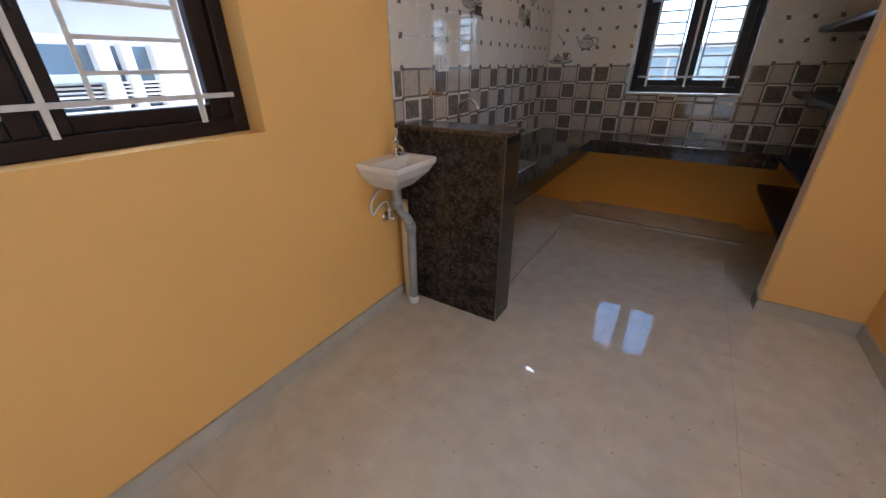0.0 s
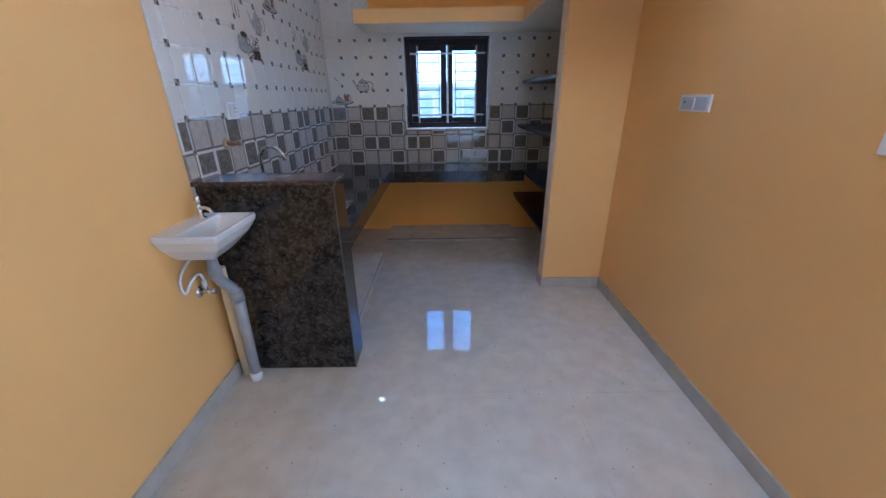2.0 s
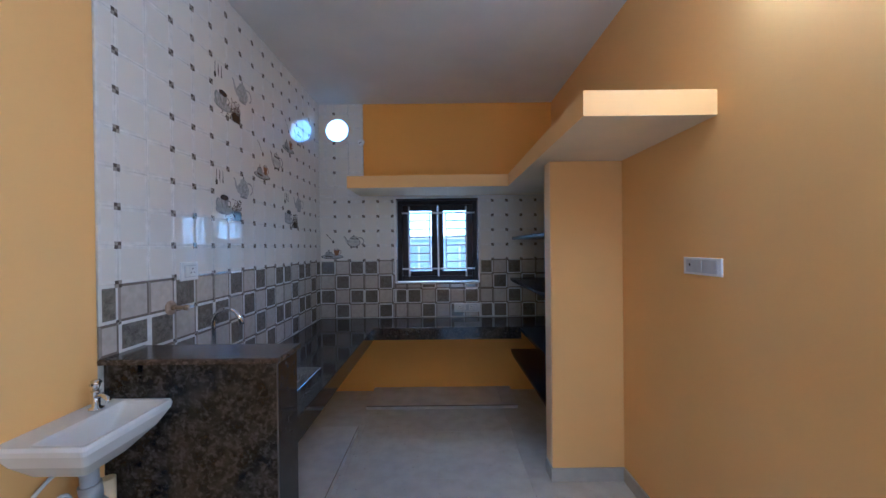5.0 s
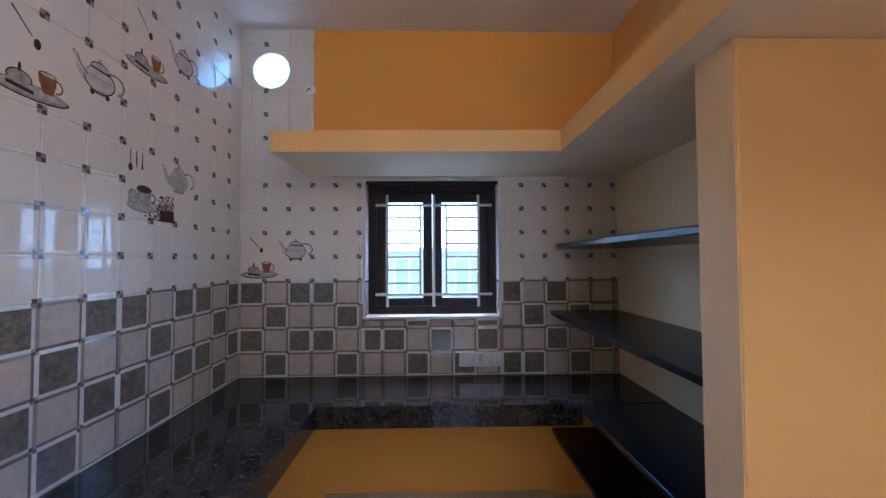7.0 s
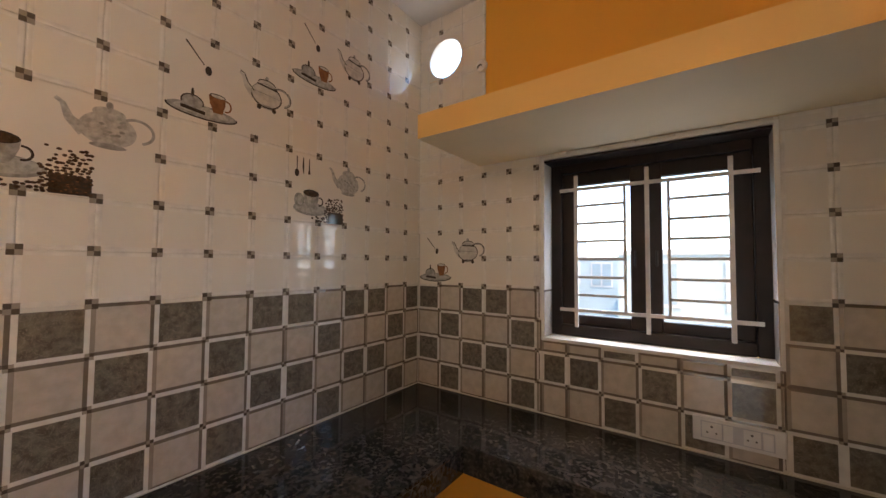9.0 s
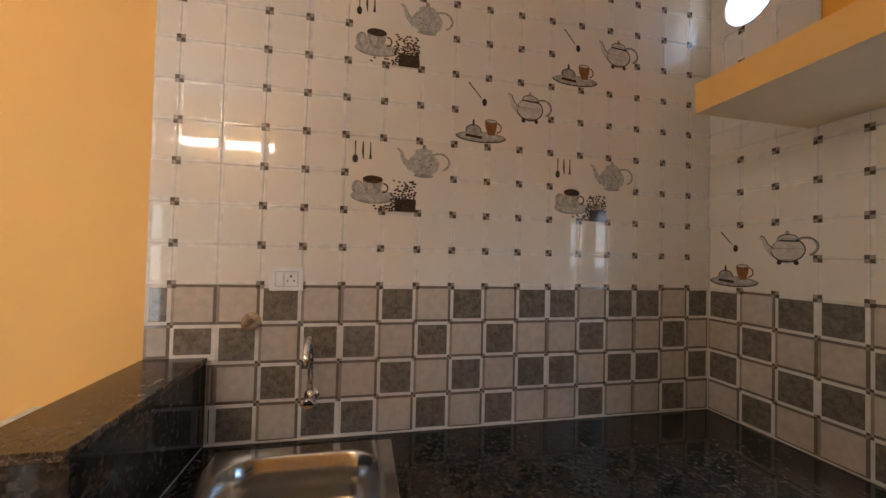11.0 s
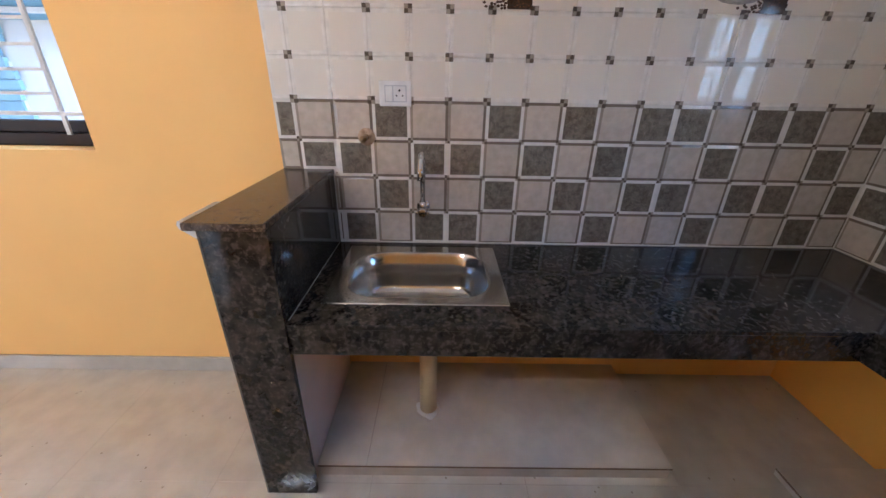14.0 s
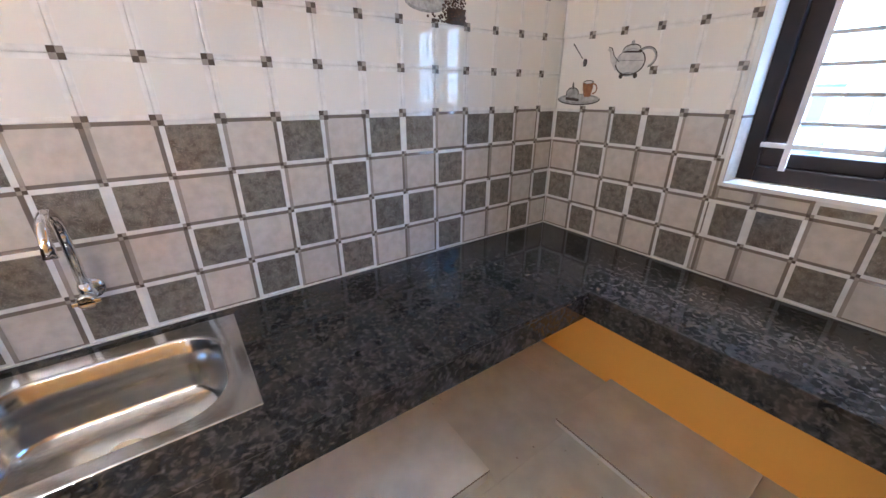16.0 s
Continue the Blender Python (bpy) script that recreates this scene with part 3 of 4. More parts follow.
box(bm, 0.09, 0.10, -0.030, 0.030, -0.006, 0.006, bevel=0.003)
part("knob", bm, CHROME, tap)

stub = thing("pipe_stub", "brass water outlet stub with rust stained collar", "pipe outlet", at=(XL, 1.632, 1.218))
bm = bmesh.new()
tube(bm, [(0, 0, 0), (0.006, 0, 0), (0.010, 0, 0)], [0.034, 0.034, 0.020], 20)
part("collar", bm, STAINED, stub, "rust stained collar")
bm = bmesh.new()
tube(bm, [(0.004, 0, 0), (0.070, 0, 0), (0.071, 0, 0), (0.055, 0, 0)], [0.010, 0.010, 0.007, 0.007], 16)
part("outlet", bm, BRASS, stub)
bm = bmesh.new()
tube(bm, [(0.010, 0, 0), (0.026, 0, 0)], 0.014, 6)
part("hex_nut", bm, BRASS, stub)
bm = bmesh.new()
tube(bm, [(0.066, 0, 0), (0.080, 0, 0), (0.081, 0, 0), (0.068, 0, 0)], [0.0135, 0.0135, 0.009, 0.008], 14)
part("end_ring", bm, BRASS, stub)


# ---------- wash basin ----------
basin = thing("wash_basin", "small white ceramic wall basin beside granite partition", "basin")
bx0, bx1, by0, by1, bz = XL - TP, -0.815, 0.952, 1.297, 0.935


def quad(x0, x1, y0, y1, z):
    return round_rect(x0, x1, y0, y1, 0.012, z, 3)


bm = bmesh.new()
loft_rings(bm, [quad(bx0, bx0 + 0.17, by0 + 0.10, by1 - 0.09, bz - 0.140), quad(bx0, bx1 - 0.03, by0 + 0.035, by1 - 0.035, bz - 0.075), quad(bx0, bx1 - 0.002, by0 + 0.004, by1 - 0.004, bz - 0.028), quad(bx0, bx1, by0, by1, bz - 0.012), quad(bx0, bx1 - 0.003, by0 + 0.003, by1 - 0.003, bz),
                quad(bx0 + 0.092, bx1 - 0.016, by0 + 0.016, by1 - 0.016, bz - 0.001), quad(bx0 + 0.099, bx1 - 0.022, by0 + 0.022, by1 - 0.022, bz - 0.010),
                quad(bx0 + 0.120, bx1 - 0.075, by0 + 0.12, by1 - 0.12, bz - 0.098)], True, True, smooth=False)
part("bowl", bm, PORCELAIN, basin)
bm = bmesh.new()
tube(bm, [(bx0 + 0.155, 1.125, bz - 0.0985), (bx0 + 0.155, 1.125, bz - 0.094)], 0.018, 16)
part("drain", bm, CHROME, basin)
btap = thing("basin_tap", "small chrome pillar tap on the basin", "tap", at=(bx0 + 0.062, 1.205, bz))
bm = bmesh.new()
tube(bm, [(0, 0, 0), (0, 0, 0.006), (0, 0, 0.010), (0, 0, 0.06), (0, 0, 0.066)], [0.022, 0.022, 0.012, 0.011, 0.015], 14)
part("pillar", bm, CHROME, btap)
bm = bmesh.new()
tube(bm, [(0, 0, 0.045), (0.035, -0.012, 0.055), (0.062, -0.022, 0.045), (0.066, -0.024, 0.032)], [0.009, 0.008, 0.008, 0.008], 10)
part("spout", bm, CHROME, btap)
bm = bmesh.new()
tube(bm, [(0, 0, 0.066), (0, 0, 0.085), (0, 0, 0.10), (0, 0, 0.104)], [0.008, 0.013, 0.014, 0.009], 12)
box(bm, -0.004, 0.004, -0.022, 0.022, 0.086, 0.094, bevel=0.002)
part("knob", bm, CHROME, btap)

waste = thing("waste_pipe", "grey plastic waste pipe bending below the basin", "pipe")
bm = bmesh.new()
tube(bm, [(-0.985, 1.14, 0.80), (-0.985, 1.145, 0.68), (-0.980, 1.16, 0.64), (-0.955, 1.195, 0.58), (-0.948, 1.205, 0.54), (-0.948, 1.207, 0.48)], 0.0255, 16)
tube(bm, [(-0.985, 1.143, 0.715), (-0.984, 1.148, 0.665)], 0.031, 16)
tube(bm, [(-0.950, 1.202, 0.56), (-0.948, 1.207, 0.505)], 0.031, 16)
part("bend", bm, GREY_PVC, waste)
bm = bmesh.new()
tube(bm, [(-0.948, 1.207, 0.51), (-0.965, 1.222, 0.0)], 0.027, 16)
part("pipe", bm, GREY_PVC, waste)
bm = bmesh.new()
tube(bm, [(-0.964, 1.2215, 0.05), (-0.965, 1.222, 0.0)], 0.032, 16)
part("socket", bm, PORCELAIN, waste, "pale plastic socket at the floor")
riser = thing("riser_pipe", "orange painted riser pipe boxed beside the partition", "pipe")
bm = bmesh.new()
tube(bm, [(-1.035, 1.262, 0.0), (-1.035, 1.262, 0.66)], 0.024, 14)
part("pipe", bm, CREAM, riser)

valve = thing("angle_valve", "chrome angle valve with a white hose", "valve", at=(XL - TP, 1.141, 0.592))
bm = bmesh.new()
tube(bm, [(0, 0, 0), (0.004, 0, 0), (0.012, 0, 0)], [0.030, 0.029, 0.014], 18)
part("flange", bm, CHROME, valve)
bm = bmesh.new()
tube(bm, [(0.004, 0, 0), (0.060, 0, 0)], 0.011, 12)
tube(bm, [(0.035, 0, 0), (0.035, 0, 0.035)], 0.009, 12)
tube(bm, [(0.060, 0, 0), (0.078, 0, 0)], 0.015, 8)
part("body", bm, CHROME, valve)
bm = bmesh.new()
hose = [(0.035, 0, 0.03), (0.037, -0.004, 0.075), (0.040, -0.03, 0.105), (0.036, -0.075, 0.095), (0.026, -0.115, 0.055), (0.018, -0.125, 0.075), (0.014, -0.11, 0.125), (0.016, -0.06, 0.165), (0.02, 0.0, 0.185), (0.03, 0.04, 0.22)]
smooth = []
for i in range(len(hose) - 1):
    p0, p1, p2, p3 = (Vector(hose[min(max(j, 0), len(hose) - 1)]) for j in (i - 1, i, i + 1, i + 2))
    for q in range(5):
        u = q / 5
        smooth.append(0.5 * (2 * p1 + (p2 - p0) * u + (2 * p0 - 5 * p1 + 4 * p2 - p3) * u * u + (3 * p1 - p0 - 3 * p2 + p3) * u ** 3))
tube(bm, smooth, 0.0065, 8)
part("hose", bm, PORCELAIN, valve, "white plastic connection hose")
bm = bmesh.new()
tube(bm, [(0.035, 0, 0.028), (0.036, -0.002, 0.06)], 0.011, 8)
part("hose_nut", bm, PORCELAIN, valve)


# ---------- electric plates ----------
def plate_at(name, label, w, h, m, modules):
    """A wall plate in local x (across) and z (up), facing -y; modules: x0, x1, z0, z1, kind."""
    top = thing(name, label, "socket" if any(k == "socket" for *_, k in modules) else "switch")
    part("plate", boxes((-w / 2, w / 2, -0.010, 0, -h / 2, h / 2), bevel=0.003), PLASTIC, top)
    ma, mb = min(q[0] for q in modules) - 0.004, max(q[1] for q in modules) + 0.004
    mc, md = min(q[2] for q in modules) - 0.004, max(q[3] for q in modules) + 0.004
    part("bezel", boxes((ma, mb, -0.0108, -0.0095, mc, md), bevel=0.0005), PLASTIC_DIM, top)
    for a, b, c, d, k in modules:
        if k == "rocker":
            part("rocker", boxes((a, b, -0.0145, -0.009, c, d), bevel=0.0015), PLASTIC_DIM if b - a > 0.03 else PLASTIC, top)
        elif k in ("indicator", "blank"):
            blank = part("blank_module", boxes((a, b, -0.0115, -0.009, c, d), bevel=0.001), PLASTIC_DIM, top)
            if k == "indicator":
                mx, mz = (a + b) / 2, (c + d) / 2 + 0.005
                part("indicator", boxes((mx - 0.005, mx + 0.005, -0.0130, -0.0110, mz - 0.006, mz + 0.006), bevel=0.001), BLACK, blank)
        else:
            sock = part("socket", boxes((a, b, -0.0120, -0.009, c, d), bevel=0.001), PLASTIC, top)
            mx, mz, q = (a + b) / 2, (c + d) / 2, min(b - a, d - c) / 4
            for dx, dz, r in ((0, q, 0.0042), (-q, -q * 0.6, 0.0032), (q, -q * 0.6, 0.0032)):
                bm = bmesh.new()
                tube(bm, [(mx + dx, -0.0124, mz + dz), (mx + dx, -0.0118, mz + dz)], r, 10)
                part("pin_hole", bm, BLACK, sock)
    top.matrix_world = m
    return top


plate_at("socket_plate", "white switched socket plate on tiles above the counter", 0.268, 0.090, pose(0.4365, YB - 0.001, 0.858), [(-0.105, -0.045, -0.028, 0.028, "socket"), (-0.040, -0.012, -0.028, 0.028, "rocker"), (0.018, 0.066, -0.028, 0.028, "socket"), (0.072, 0.100, -0.028, 0.028, "rocker")])
plate_at("socket_plate", "small square white socket plate on tiles above the sink", 0.122, 0.090, pose(XL + 0.001, 1.753, 1.379, 0, 0, 90), [(-0.036, -0.010, -0.026, 0.026, "rocker"), (-0.006, 0.040, -0.026, 0.026, "socket")])
plate_at("switch_plate", "white switch plate on the orange wall", 0.232, 0.076, pose(XR, 1.528, 1.388, 0, 0, -90), [(-0.092, -0.050, -0.024, 0.024, "indicator"), (-0.046, 0.006, -0.024, 0.024, "rocker"), (0.010, 0.092, -0.024, 0.024, "blank")])
plate_at("switch_board", "large white switch board with rockers on orange wall", 0.30, 0.165, pose(XR, 0.515, 1.347, 0, 0, -90), [(-0.115, -0.040, 0.018, 0.055, "rocker"), (-0.038, 0.0, 0.018, 0.055, "rocker"), (0.004, 0.042, 0.018, 0.055, "rocker"), (0.046, 0.11, 0.018, 0.055, "rocker"), (-0.115, -0.040, -0.055, -0.015, "rocker"), (-0.036, 0.002, -0.055, -0.015, "socket"), (0.01, 0.10, -0.055, -0.015, "rocker")])

cap = thing("junction_cap", "round white plastic wiring cap at the tile edge", "junction cap", at=(-0.634, YB, 2.570))
bm = bmesh.new()
tube(bm, [(0, 0, 0), (0, -0.012, 0), (0, -0.016, 0)], [0.034, 0.034, 0.028], 24)
part("cap", bm, PLASTIC, cap)
bm = bmesh.new()
tube(bm, [(0.004, -0.016, 0), (0.002, -0.03, -0.004), (-0.008, -0.034, -0.012), (-0.014, -0.026, -0.018)], 0.0035, 8)
part("wire_end", bm, BLACK, cap)

batten = thing("tube_light", "lit white tube light batten on the orange wall", "tube light", at=(XR, 0.72, 2.50))
part("batten", boxes((-0.030, 0, -0.46, 0.46, -0.018, 0.018), bevel=0.003), PLASTIC, batten)
bm = bmesh.new()
tube(bm, [(-0.062, -0.43, 0), (-0.062, 0.43, 0)], 0.034, 16)
part("tube", bm, TUBE, batten, "glowing white tube")
for s in (-1, 1):
    part("holder", boxes((-0.085, -0.030, s * 0.445 - 0.014, s * 0.445 + 0.014, -0.016, 0.016), bevel=0.003), PLASTIC, batten)


# ---------- outside ----------
structure("ground", boxes((-400, 400, -400, 400, -3.6, -3.2)), GROUND, "dusty open ground outside", "ground")


def building(name, label, x0, x1, y0, y1, z1, wall, face, rows, cols):
    """A neighbouring house; its windows stand on the face 's' or 'e'."""
    top = thing(name, label, "building")
    part("wall", boxes((x0, x1, y0, y1, -3.2, z1)), wall, top)
    part("roof", boxes((x0 - 0.05, x1 + 0.05, y0 - 0.05, y1 + 0.05, z1, z1 + 0.12)), OUT_WHITE, top)
    if face == "e":
        part("sunshade", boxes((x1, x1 + 0.45, y0, y1, 2.35, 2.45)), OUT_WHITE, top)
    for r in range(rows):
        for c in range(cols):
            z = -2.3 + 2.7 * r
            if face == "s":
                u = x0 + (x1 - x0) * (c + 0.5) / cols
                w = part("window", boxes((u - 0.5, u + 0.5, y0 - 0.04, y0 + 0.05, z, z + 1.2)), OUT_WHITE, top)
                for k in (-0.23, 0.23):
                    part("pane", boxes((u + k - 0.19, u + k + 0.19, y0 - 0.05, y0 - 0.02, z + 0.08, z + 1.12)), OUT_PANE, w)
            else:
                u = y0 + (y1 - y0) * (c + 0.5) / cols
                w = part("window", boxes((x1 - 0.05, x1 + 0.04, u - 0.5, u + 0.5, z, z + 1.2)), OUT_WHITE, top)
                for k in (-0.23, 0.23):
                    part("pane", boxes((x1 + 0.02, x1 + 0.05, u + k - 0.19, u + k + 0.19, z + 0.08, z + 1.12)), OUT_PANE, w)
    return top


building("neighbour_house", "haze blue rendered house with windows seen outside", -1.6, 6, 13, 20, 1.75, OUT_BLUE, "s", 2, 4)
building("neighbour_house", "white rendered house close to the side window", -13, -5.2, -9, 6, 6.5, OUT_WHITE, "e", 3, 5)
building("neighbour_house", "haze blue flat roofed house standing further off", -9.0, -3.0, 21, 27, 1.75, OUT_BLUE, "s", 2, 4)
building("neighbour_house", "tall haze blue house block standing far off", -11.5, -8.2, 30, 36, 3.4, OUT_BLUE, "s", 2, 3)
porch = thing("louvred_porch", "white columns and dark slatted openings on a house front", "porch")
# flat dark panel painted as the shade in the openings
part("back_panel", boxes((-5.2, -5.14, 0.62, 1.95, 0.20, 1.60)), OUT_OPENING, porch)
for ya, yb in ((0.50, 0.64), (1.31, 1.46), (1.55, 1.65), (1.84, 2.30)):
    part("column", boxes((-5.14, -4.98, ya, yb, -0.10, 1.62), bevel=0.01), OUT_WHITE, porch)
part("rail", boxes((-5.14, -4.96, 0.64, 1.31, 1.25, 1.33), bevel=0.008), OUT_BLUE, porch)
for k in range(6):
    part("slat", boxes((-5.14, -5.06, 0.64, 1.84, 1.02 + 0.042 * k, 1.042 + 0.042 * k)), OUT_WHITE, porch)
part("ledge", boxes((-5.14, -4.85, 0.40, 2.40, 0.84, 0.98), bevel=0.01), OUT_WHITE, porch)

cladding = thing("stone_cladding", "rough stone courses on the side house, shade blue in colour", "stone wall")
STONES = {}
for row in range(22):
    y, z = -8.6 + 0.21 * (row % 3), -1.0 + 0.14 * row
    while y < -4.05:
        length = (0.42, 0.55, 0.36, 0.63)[(row * 3 + int(y * 10)) % 4]
        if length not in STONES:
            STONES[length] = finish(boxes((0, 0.07, 0.006, length - 0.006, 0.005, 0.135), bevel=0.008), "stone", OUT_STONE)
        stone = new("stone", STONES[length])
        stone.parent = cladding
        stone.location = (-5.2 + 0.012 * ((row * 7 + int(y * 13)) % 3), min(y, -3.92 - length), z)
        y += length

shed = thing("awning", "blue sheet awning sloping up from the side house", "awning")
sheet = bmesh.new()
loft_rings(sheet, [[(-5.2, y, 2.10), (-2.7, y, 2.95), (-2.7, y, 3.0), (-5.2, y, 2.15)] for y in (-9.0, -2.2)], True, True, smooth=False)
part("sheet", sheet, OUT_SHEET, shed)
for k in range(4):
    x = -4.9 + 0.6 * k
    zr = 2.10 + (x + 5.2) * 0.34
    part("purlin", boxes((x - 0.035, x + 0.035, -9.0, -2.22, zr - 0.065, zr - 0.004)), OUT_WHITE, shed)


def strip_ends(bm):
    """Takes away the long faces that close the strips."""
    bmesh.ops.delete(bm, geom=[f for f in bm.faces if max(e.calc_length() for e in f.edges) > 150], context="FACES")


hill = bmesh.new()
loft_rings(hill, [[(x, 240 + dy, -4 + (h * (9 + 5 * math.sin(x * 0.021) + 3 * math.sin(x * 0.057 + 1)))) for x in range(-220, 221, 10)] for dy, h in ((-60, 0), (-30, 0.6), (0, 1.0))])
dome = bmesh.new()
loft_rings(dome, [[(300 * math.sin(radians(a)), 300 * math.cos(radians(a)), z) for a in range(-78, 79, 6)] for z in (-4, 60, 160, 300, 450)])
strip_ends(dome)
structure("backdrop_sky", dome, SKY_GLOW, "bright hazy daylight sky", "sky")
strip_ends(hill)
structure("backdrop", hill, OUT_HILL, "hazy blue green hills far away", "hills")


# ---------- wall tiles ----------
def rect_minus(r, hole):
    a, b, c, d = r
    e, f, g, h = hole
    if e >= b or f <= a or g >= d or h <= c:
        return [r]
    out = []
    if a < e:
        out.append((a, e, c, d))
    if f < b:
        out.append((f, b, c, d))
    m0, m1 = max(a, e), min(b, f)
    if c < g:
        out.append((m0, m1, c, g))
    if h < d:
        out.append((m0, m1, h, d))
    return out


def square_mesh(name, w, h, inset, mats, raised=False):
    """A wall tile in local x and z facing -y: a raised field inside a border; materials: border, field."""
    bm = bmesh.new()
    a, b = w / 2, h / 2
    i, j = max(a - inset, a * 0.3), max(b - inset, b * 0.3)

    def loop(p, q, y):
        return [bm.verts.new(v) for v in ((-p, y, -q), (p, y, -q), (p, y, q), (-p, y, q))]
    rows = [loop(a, b, 0), loop(a, b, -TP + 0.0020), loop(i, j, -TP + 0.0005), loop(i - 0.0012, j - 0.0012, -TP)]
    if raised and min(a, b) > 0.02:
        rows = [loop(a, b, 0), loop(a, b, -TP + 0.0004), loop(a - 0.0030, b - 0.0030, -TP - 0.0009), loop(a - 0.0075, b - 0.0075, -TP - 0.0009), loop(i + 0.0015, j + 0.0015, -TP + 0.0006), loop(i - 0.0020, j - 0.0020, -TP)]
    for r, s in zip(rows, rows[1:]):
        for k in range(4):
            f = bm.faces.new((r[k], r[(k + 1) % 4], s[(k + 1) % 4], s[k]))
            f.material_index, f.smooth = 2 if k == 3 and len(mats) > 2 else 0, raised and r is not rows[0]
    bm.faces.new(rows[-1]).material_index = 1
    return finish(bm, name, mats)


def mark_mesh(name, s):
    bm = bmesh.new()
    for cx, cz, index in ((-s / 2, s / 2, 0), (s / 2, -s / 2, 0), (s / 2, s / 2, 1), (-s / 2, -s / 2, 1)):
        old = set(bm.faces)
        box(bm, cx - s / 2, cx + s / 2, -TP - 0.0016, -TP + 0.003, cz - s / 2, cz + s / 2)
        for f in set(bm.faces) - old:
            f.material_index = index
    return finish(bm, name, [MARK, MARK_PALE])


MESH_CACHE = {}
KINDS = {"W": (0.0125, [BAND_PALE, TILE_WHITE]), "L": (0.0095, [BAND_TAUPE, TILE_LIGHT, BAND_MID]), "D": (0.0115, [BAND_WHITE, TILE_DARK])}
MARK_BIG, MARK_SMALL = mark_mesh("tile_motif", 0.0145), mark_mesh("tile_motif_small", 0.0095)


def tiled_wall(bed, place, us, vs, dado, covered, decor):
    """Tiles on a bed: us, vs are the joint lines; dado holds letters for the lowest rows, from the top one down; covered gives the tiled rectangles; decor the rectangles of printed tiles."""
    for r in range(len(vs) - 1):
        for c in range(len(us) - 1):
            cell = (us[c], us[c + 1], vs[r], vs[r + 1])
            mid = ((cell[0] + cell[1]) / 2, (cell[2] + cell[3]) / 2)
            if any(d[0] < mid[0] < d[1] and d[2] < mid[1] < d[3] for d in decor):
                continue
            kind = dado[3 - r][c] if r < 4 else "W"
            pieces = []
            for cov in covered:
                a, b, g, d = max(cell[0], cov[0]), min(cell[1], cov[1]), max(cell[2], cov[2]), min(cell[3], cov[3])
                if b - a > 0.004 and d - g > 0.004:
                    pieces.append((a, b, g, d))
            for a, b, g, d in pieces:
                key = (kind, round(b - a, 3), round(d - g, 3))
                if key not in MESH_CACHE:
                    inset, mats = KINDS[kind]
                    MESH_CACHE[key] = square_mesh("tile", b - a, d - g, inset, mats, kind == "W")
                ob = new("tile", MESH_CACHE[key])
                ob.parent = bed
                ob.matrix_local = place @ pose((a + b) / 2, 0, (g + d) / 2)
    for r in range(1, len(vs) - 1):
        for c in range(1, len(us) - 1):
            u, v = us[c], vs[r]
            if any(d[0] + 0.01 < u < d[1] - 0.01 and d[2] + 0.01 < v < d[3] - 0.01 for d in decor):
                continue
            if not any(q[0] + 0.012 < u < q[1] - 0.012 and q[2] + 0.012 < v < q[3] - 0.012 for q in covered):
                continue
            ob = new("tile_motif", MARK_BIG if r >= 4 else MARK_SMALL)
            ob.parent = bed
            ob.matrix_local = place @ pose(u, 0, v, 0, 90 if (r * 5 + c * 3) % 7 < 2 else 0, 0)


def disc(bm, cx, cz, rx, rz, index, a0=0, a1=360, n=20, lift=0.0):
    """A flat printed ellipse, or a sector of one."""
    y = -TP - 0.0006 - lift
    pts = [bm.verts.new((cx + rx * math.cos(radians(a0 + (a1 - a0) * k / n)), y, cz + rz * math.sin(radians(a0 + (a1 - a0) * k / n)))) for k in range(n if a1 - a0 == 360 else n + 1)]
    bm.faces.new(pts).material_index = index


def stroke(bm, points, widths, index, lift=0.0):
    y = -TP - 0.0006 - lift
    pts = [Vector((x, 0, z)) for x, z in points]
    ws = widths if isinstance(widths, (list, tuple)) else [widths] * len(pts)
    sides = []
    for i, p in enumerate(pts):
        w = (pts[min(i + 1, len(pts) - 1)] - pts[max(i - 1, 0)]).normalized()
        n = Vector((-w.z, 0, w.x)) * ws[i] / 2
        sides.append((bm.verts.new((p.x + n.x, y, p.z + n.z)), bm.verts.new((p.x - n.x, y, p.z - n.z))))
    for a, b in zip(sides, sides[1:]):
        bm.faces.new((a[0], b[0], b[1], a[1])).material_index = index


def arc(cx, cz, rx, rz, a0, a1, n=12):
    return [(cx + rx * math.cos(radians(a0 + (a1 - a0) * k / n)), cz + rz * math.sin(radians(a0 + (a1 - a0) * k / n))) for k in range(n + 1)]


PRINTS = [PRINT_GREY, PRINT_DARK, PRINT_RUST, PRINT_PALE, PRINT_BEAN, PRINT_GLASS]


